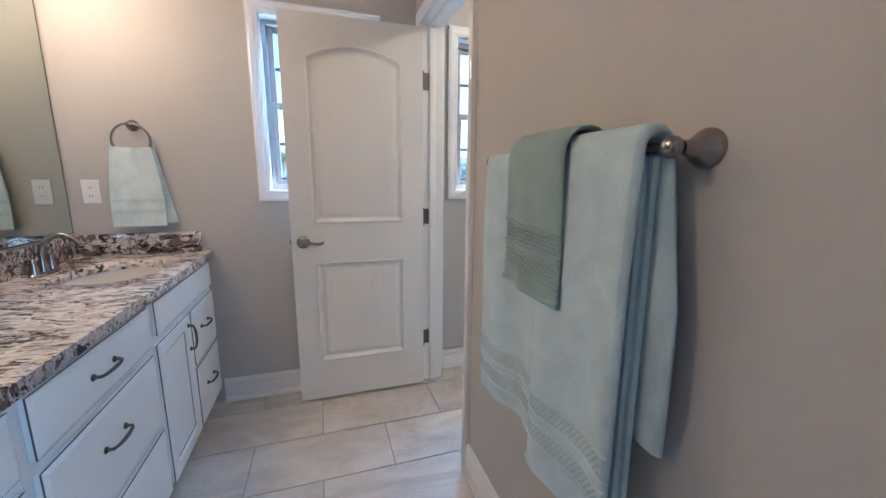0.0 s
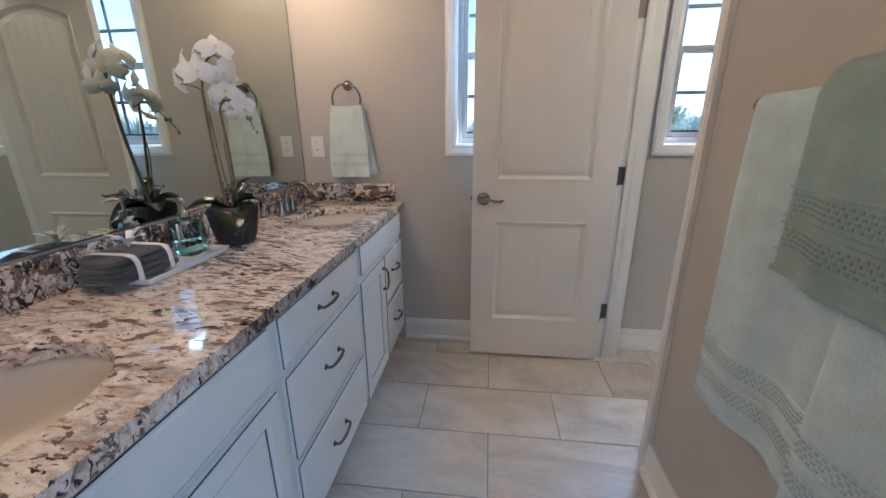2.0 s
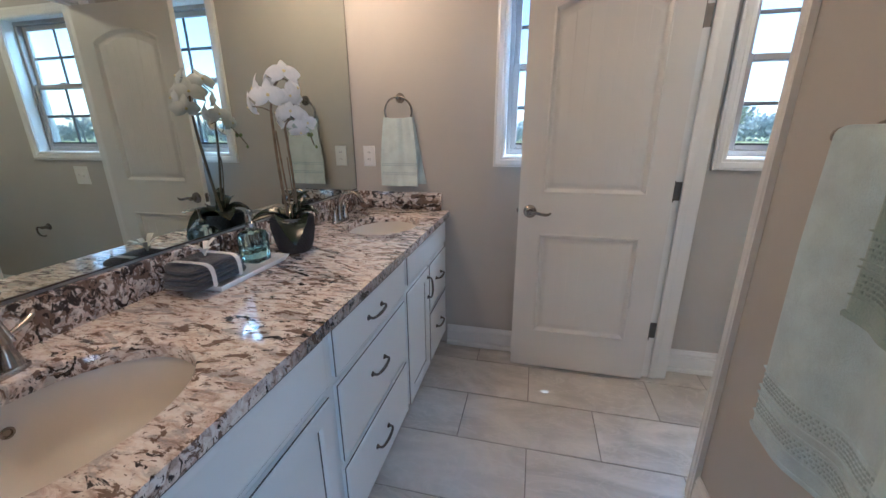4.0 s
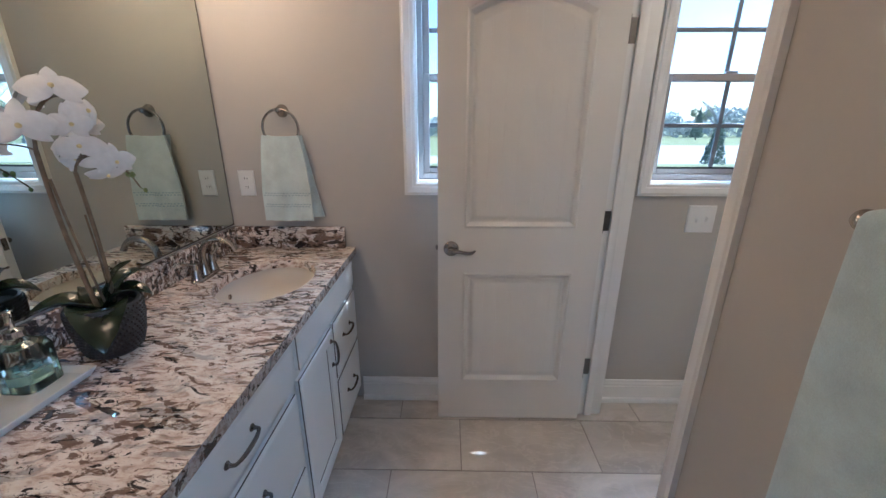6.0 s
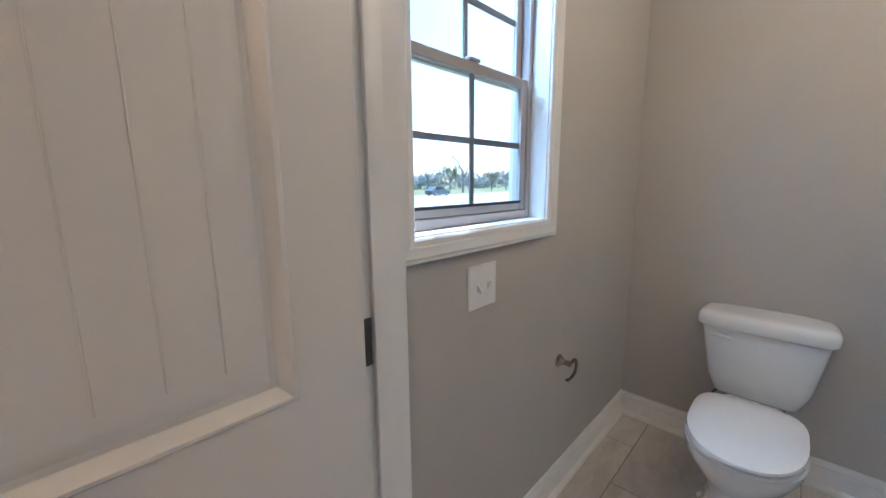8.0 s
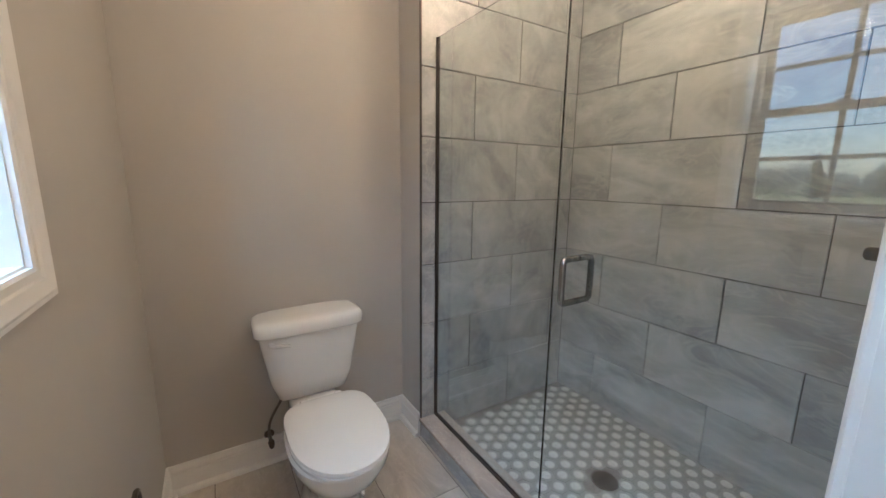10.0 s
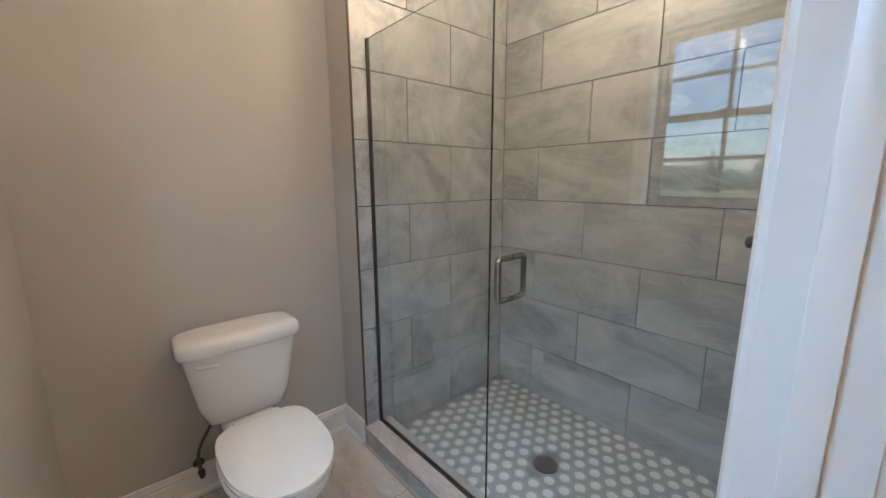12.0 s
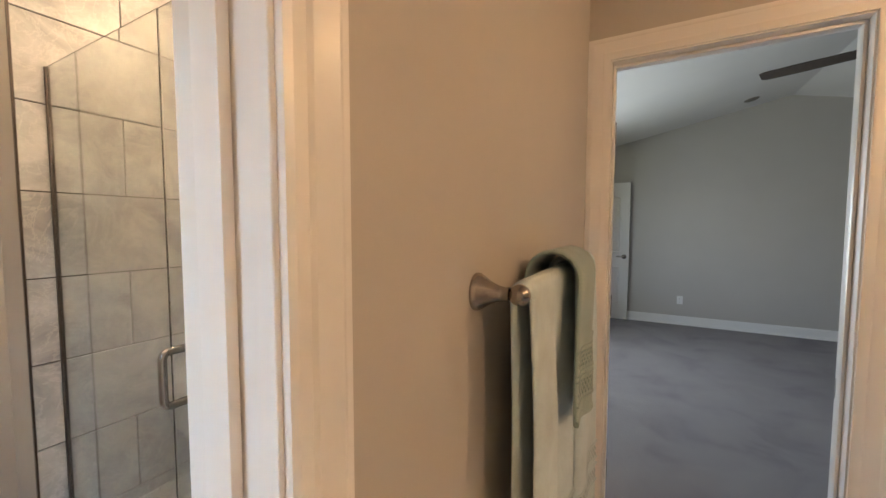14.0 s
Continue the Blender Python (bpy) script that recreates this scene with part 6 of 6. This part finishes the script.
def hedge():
    rnd = random.Random(77)
    t = thing("hedge_line", 20, 92, GZ, "low line of woods at the far edge of the fields, haze put into their colour", "woods", "", "stuff")
    verts, faces = [], []
    for k in range(24000):
        x = rnd.uniform(-90, 190)
        top = 4.9 + 1.3 * math.sin(x * 0.21) + 0.9 * math.sin(x * 0.53 + 1) + 0.7 * math.sin(x * 1.3)
        c = Vector((x, 92 + rnd.uniform(-4, 4), GZ + max(0.3, top) * rnd.random() ** 0.6))
        u = Vector((rnd.gauss(0, 1), rnd.gauss(0, 0.3), rnd.gauss(0, 1))).normalized()
        v = u.orthogonal().normalized()
        s = rnd.uniform(0.25, 0.6)
        i0 = len(verts)
        verts += [c + u * s, c + v * s, c - u * s, c - v * s]
        faces.append((i0, i0 + 1, i0 + 2, i0 + 3))
    me = bpy.data.meshes.new("foliage")
    me.from_pydata([tuple(p - ORIGIN[t]) for p in verts], [], faces)
    me.materials.append(M_HAZED_WOODS)
    ob = new("foliage", me)
    ob.parent = t


hedge()


def car(x, y):
    t = thing("parked_car", x, y, GZ, "dark car parked on the street", "car")
    bm = bmesh.new()
    side = [(-2.1, 0.25), (2.1, 0.25), (2.15, 0.6), (1.95, 0.85), (1.1, 0.95), (0.6, 1.42), (-1.1, 1.45), (-1.75, 0.98), (-2.12, 0.85)]
    loft(bm, [[(x + a, y + w * (0.88 if b > 1.2 else 1), GZ + b) for a, b in side] for w in (-0.85, 0.85)])
    bmesh.ops.recalc_face_normals(bm, faces=bm.faces)
    part("body", bm, M_CARBODY, t)
    for dx in (-1.3, 1.35):
        for s in (-1, 1):
            bm = bmesh.new()
            lathe(bm, [(0.22, -0.1), (0.31, -0.09), (0.32, 0), (0.31, 0.09), (0.22, 0.1)], Matrix.Translation((x + dx, y + s * 0.78, GZ + 0.325)) @ pose(0, 0, 0, 90), 18)
            w = part("tyre", bm, M_TYRE, t)
            bm = bmesh.new()
            lathe(bm, [(0.21, -0.101), (0.21, 0.101)], Matrix.Translation((x + dx, y + s * 0.78, GZ + 0.325)) @ pose(0, 0, 0, 90), 14)
            part("rim", bm, M_CHROME, w)
    for w in (-0.80, 0.80):
        bm = bmesh.new()
        loft(bm, [[(x + a, y + w * 0.99 + d * math.copysign(1, w), GZ + b) for a, b in ((-1.5, 1.02), (0.85, 1.0), (0.5, 1.34), (-1.05, 1.37))] for d in (0.0, 0.02)])
        part("side_window", bm, M_SEAL, t)


car(46.0, 47.0)

# ---- tiles ----
def tile_piece(bm_args, name, mat, parent, r=0.0012):
    x0, x1, y0, y1, z0, z1 = bm_args
    return part(name, B(x0, x1, y0, y1, z0, z1, r=r, seg=1), mat, parent, smooth=False)


GAP = 0.004
# floor: 0.61 by 0.304 running bond
for k in range(-8, 3):
    ya, yb = 2.412 + 0.304 * k, 2.412 + 0.304 * (k + 1)
    x = (0.210 if k % 2 == 0 else -0.095) - 0.61 * 3
    while x < EAST:
        x0, x1 = max(x + GAP / 2, WEST + 0.002), min(x + 0.61 - GAP / 2, EAST - 0.002)
        y0, y1 = max(ya + GAP / 2, 0.526), min(yb - GAP / 2, NORTH - 0.002)
        x += 0.61
        if x1 - x0 < 0.02 or y1 - y0 < 0.02:
            continue
        if x1 < -0.50 or (x0 > PART1 + 0.05 and y1 < SH_N - 0.12):
            continue
        if x0 > PART1 - 0.02 and y0 < SH_N - 0.13:
            y0 = SH_N - 0.13
        tile_piece((x0, x1, y0, y1, -0.004, 0.0), "tile", M_FLOORTILE, floor)

WG = 0.0045
rows = [(0.020 + 0.2985 * k, min(0.020 + 0.2985 * (k + 1), CEIL)) for k in range(9)]
for k, (za, zb) in enumerate(rows):
    z0, z1 = za + WG / 2, zb - WG / 2
    if z1 - z0 < 0.012:
        continue
    # back wall
    x = (2.150 if k % 2 == 0 else 1.853) - 0.598 * 3
    while x < SH_E:
        x0, x1 = max(x + WG / 2, PART1 + 0.012), min(x + 0.598 - WG / 2, SH_E - 0.001)
        x += 0.598
        if x1 - x0 > 0.015:
            tile_piece((x0, x1, SH_S - 0.0098, SH_S, z0, z1), "tile", M_WALLTILE, wall_shower_back)
    # end wall and side wall
    y = (1.213 if k % 2 == 0 else 1.494) - 0.598 * 2
    while y < SH_N:
        y0, y1 = max(y + WG / 2, SH_S + 0.001), min(y + 0.598 - WG / 2, SH_N - 0.004)
        y += 0.598
        if y1 - y0 > 0.015:
            tile_piece((SH_E, SH_E + 0.0098, y0, y1, z0, z1), "tile", M_WALLTILE, wall_tile_bed)
            tile_piece((PART1 + 0.0032, PART1 + 0.010, y0, y1, z0, z1), "tile", M_WALLTILE, wall_shower_side)

# shower floor: grey hexagon mosaic, each piece with a pale round centre
shower_floor = solid("shower_floor", B(PART1 + 0.003, SH_E + 0.0075, SH_S - 0.008, SH_N - 0.137, -0.003, 0.0195), M_GROUT_HEX, "grey hexagon mosaic shower floor with white centres", "shower floor", "structure", smooth=False)


def hex_mesh(r):
    bm = bmesh.new()
    ring = lambda q, z, n=6, p=math.pi / 6: [bm.verts.new((r * q * math.cos(2 * math.pi * i / n + p), r * q * math.sin(2 * math.pi * i / n + p), z)) for i in range(n)]
    rings = [ring(1.0, 0.0), ring(1.0, 0.0020), ring(0.95, 0.0028)]
    for a, b in zip(rings, rings[1:]):
        for i in range(6):
            bm.faces.new((a[i], a[(i + 1) % 6], b[(i + 1) % 6], b[i]))
    bm.faces.new(rings[-1])
    a, b = ring(0.56, 0.0028, 12, 0), ring(0.50, 0.0042, 12, 0)
    for i in range(12):
        bm.faces.new((a[i], a[(i + 1) % 12], b[(i + 1) % 12], b[i])).material_index = 1
    bm.faces.new(b).material_index = 1
    me = bpy.data.meshes.new("mosaic_tile")
    bm.to_mesh(me)
    bm.free()
    me.materials.append(M_HEX)
    me.materials.append(M_HEXDOT)
    return me


pitch = 0.074
hexa = hex_mesh(pitch / 2 / math.cos(math.pi / 6) - 0.0016)
for j in range(40):
    y = SH_S + 0.03 + j * pitch * 0.866
    if y > SH_N - 0.165:
        break
    for i in range(40):
        x = PART1 + 0.05 + (i + 0.5 * (j % 2)) * pitch
        if x > SH_E - 0.03:
            break
        if (x - 1.713) ** 2 + (y - 1.245) ** 2 < 0.075 ** 2:
            continue
        ob = new("mosaic_tile", hexa)
        ob.location = (x, y, 0.0196)
        ob.parent = shower_floor
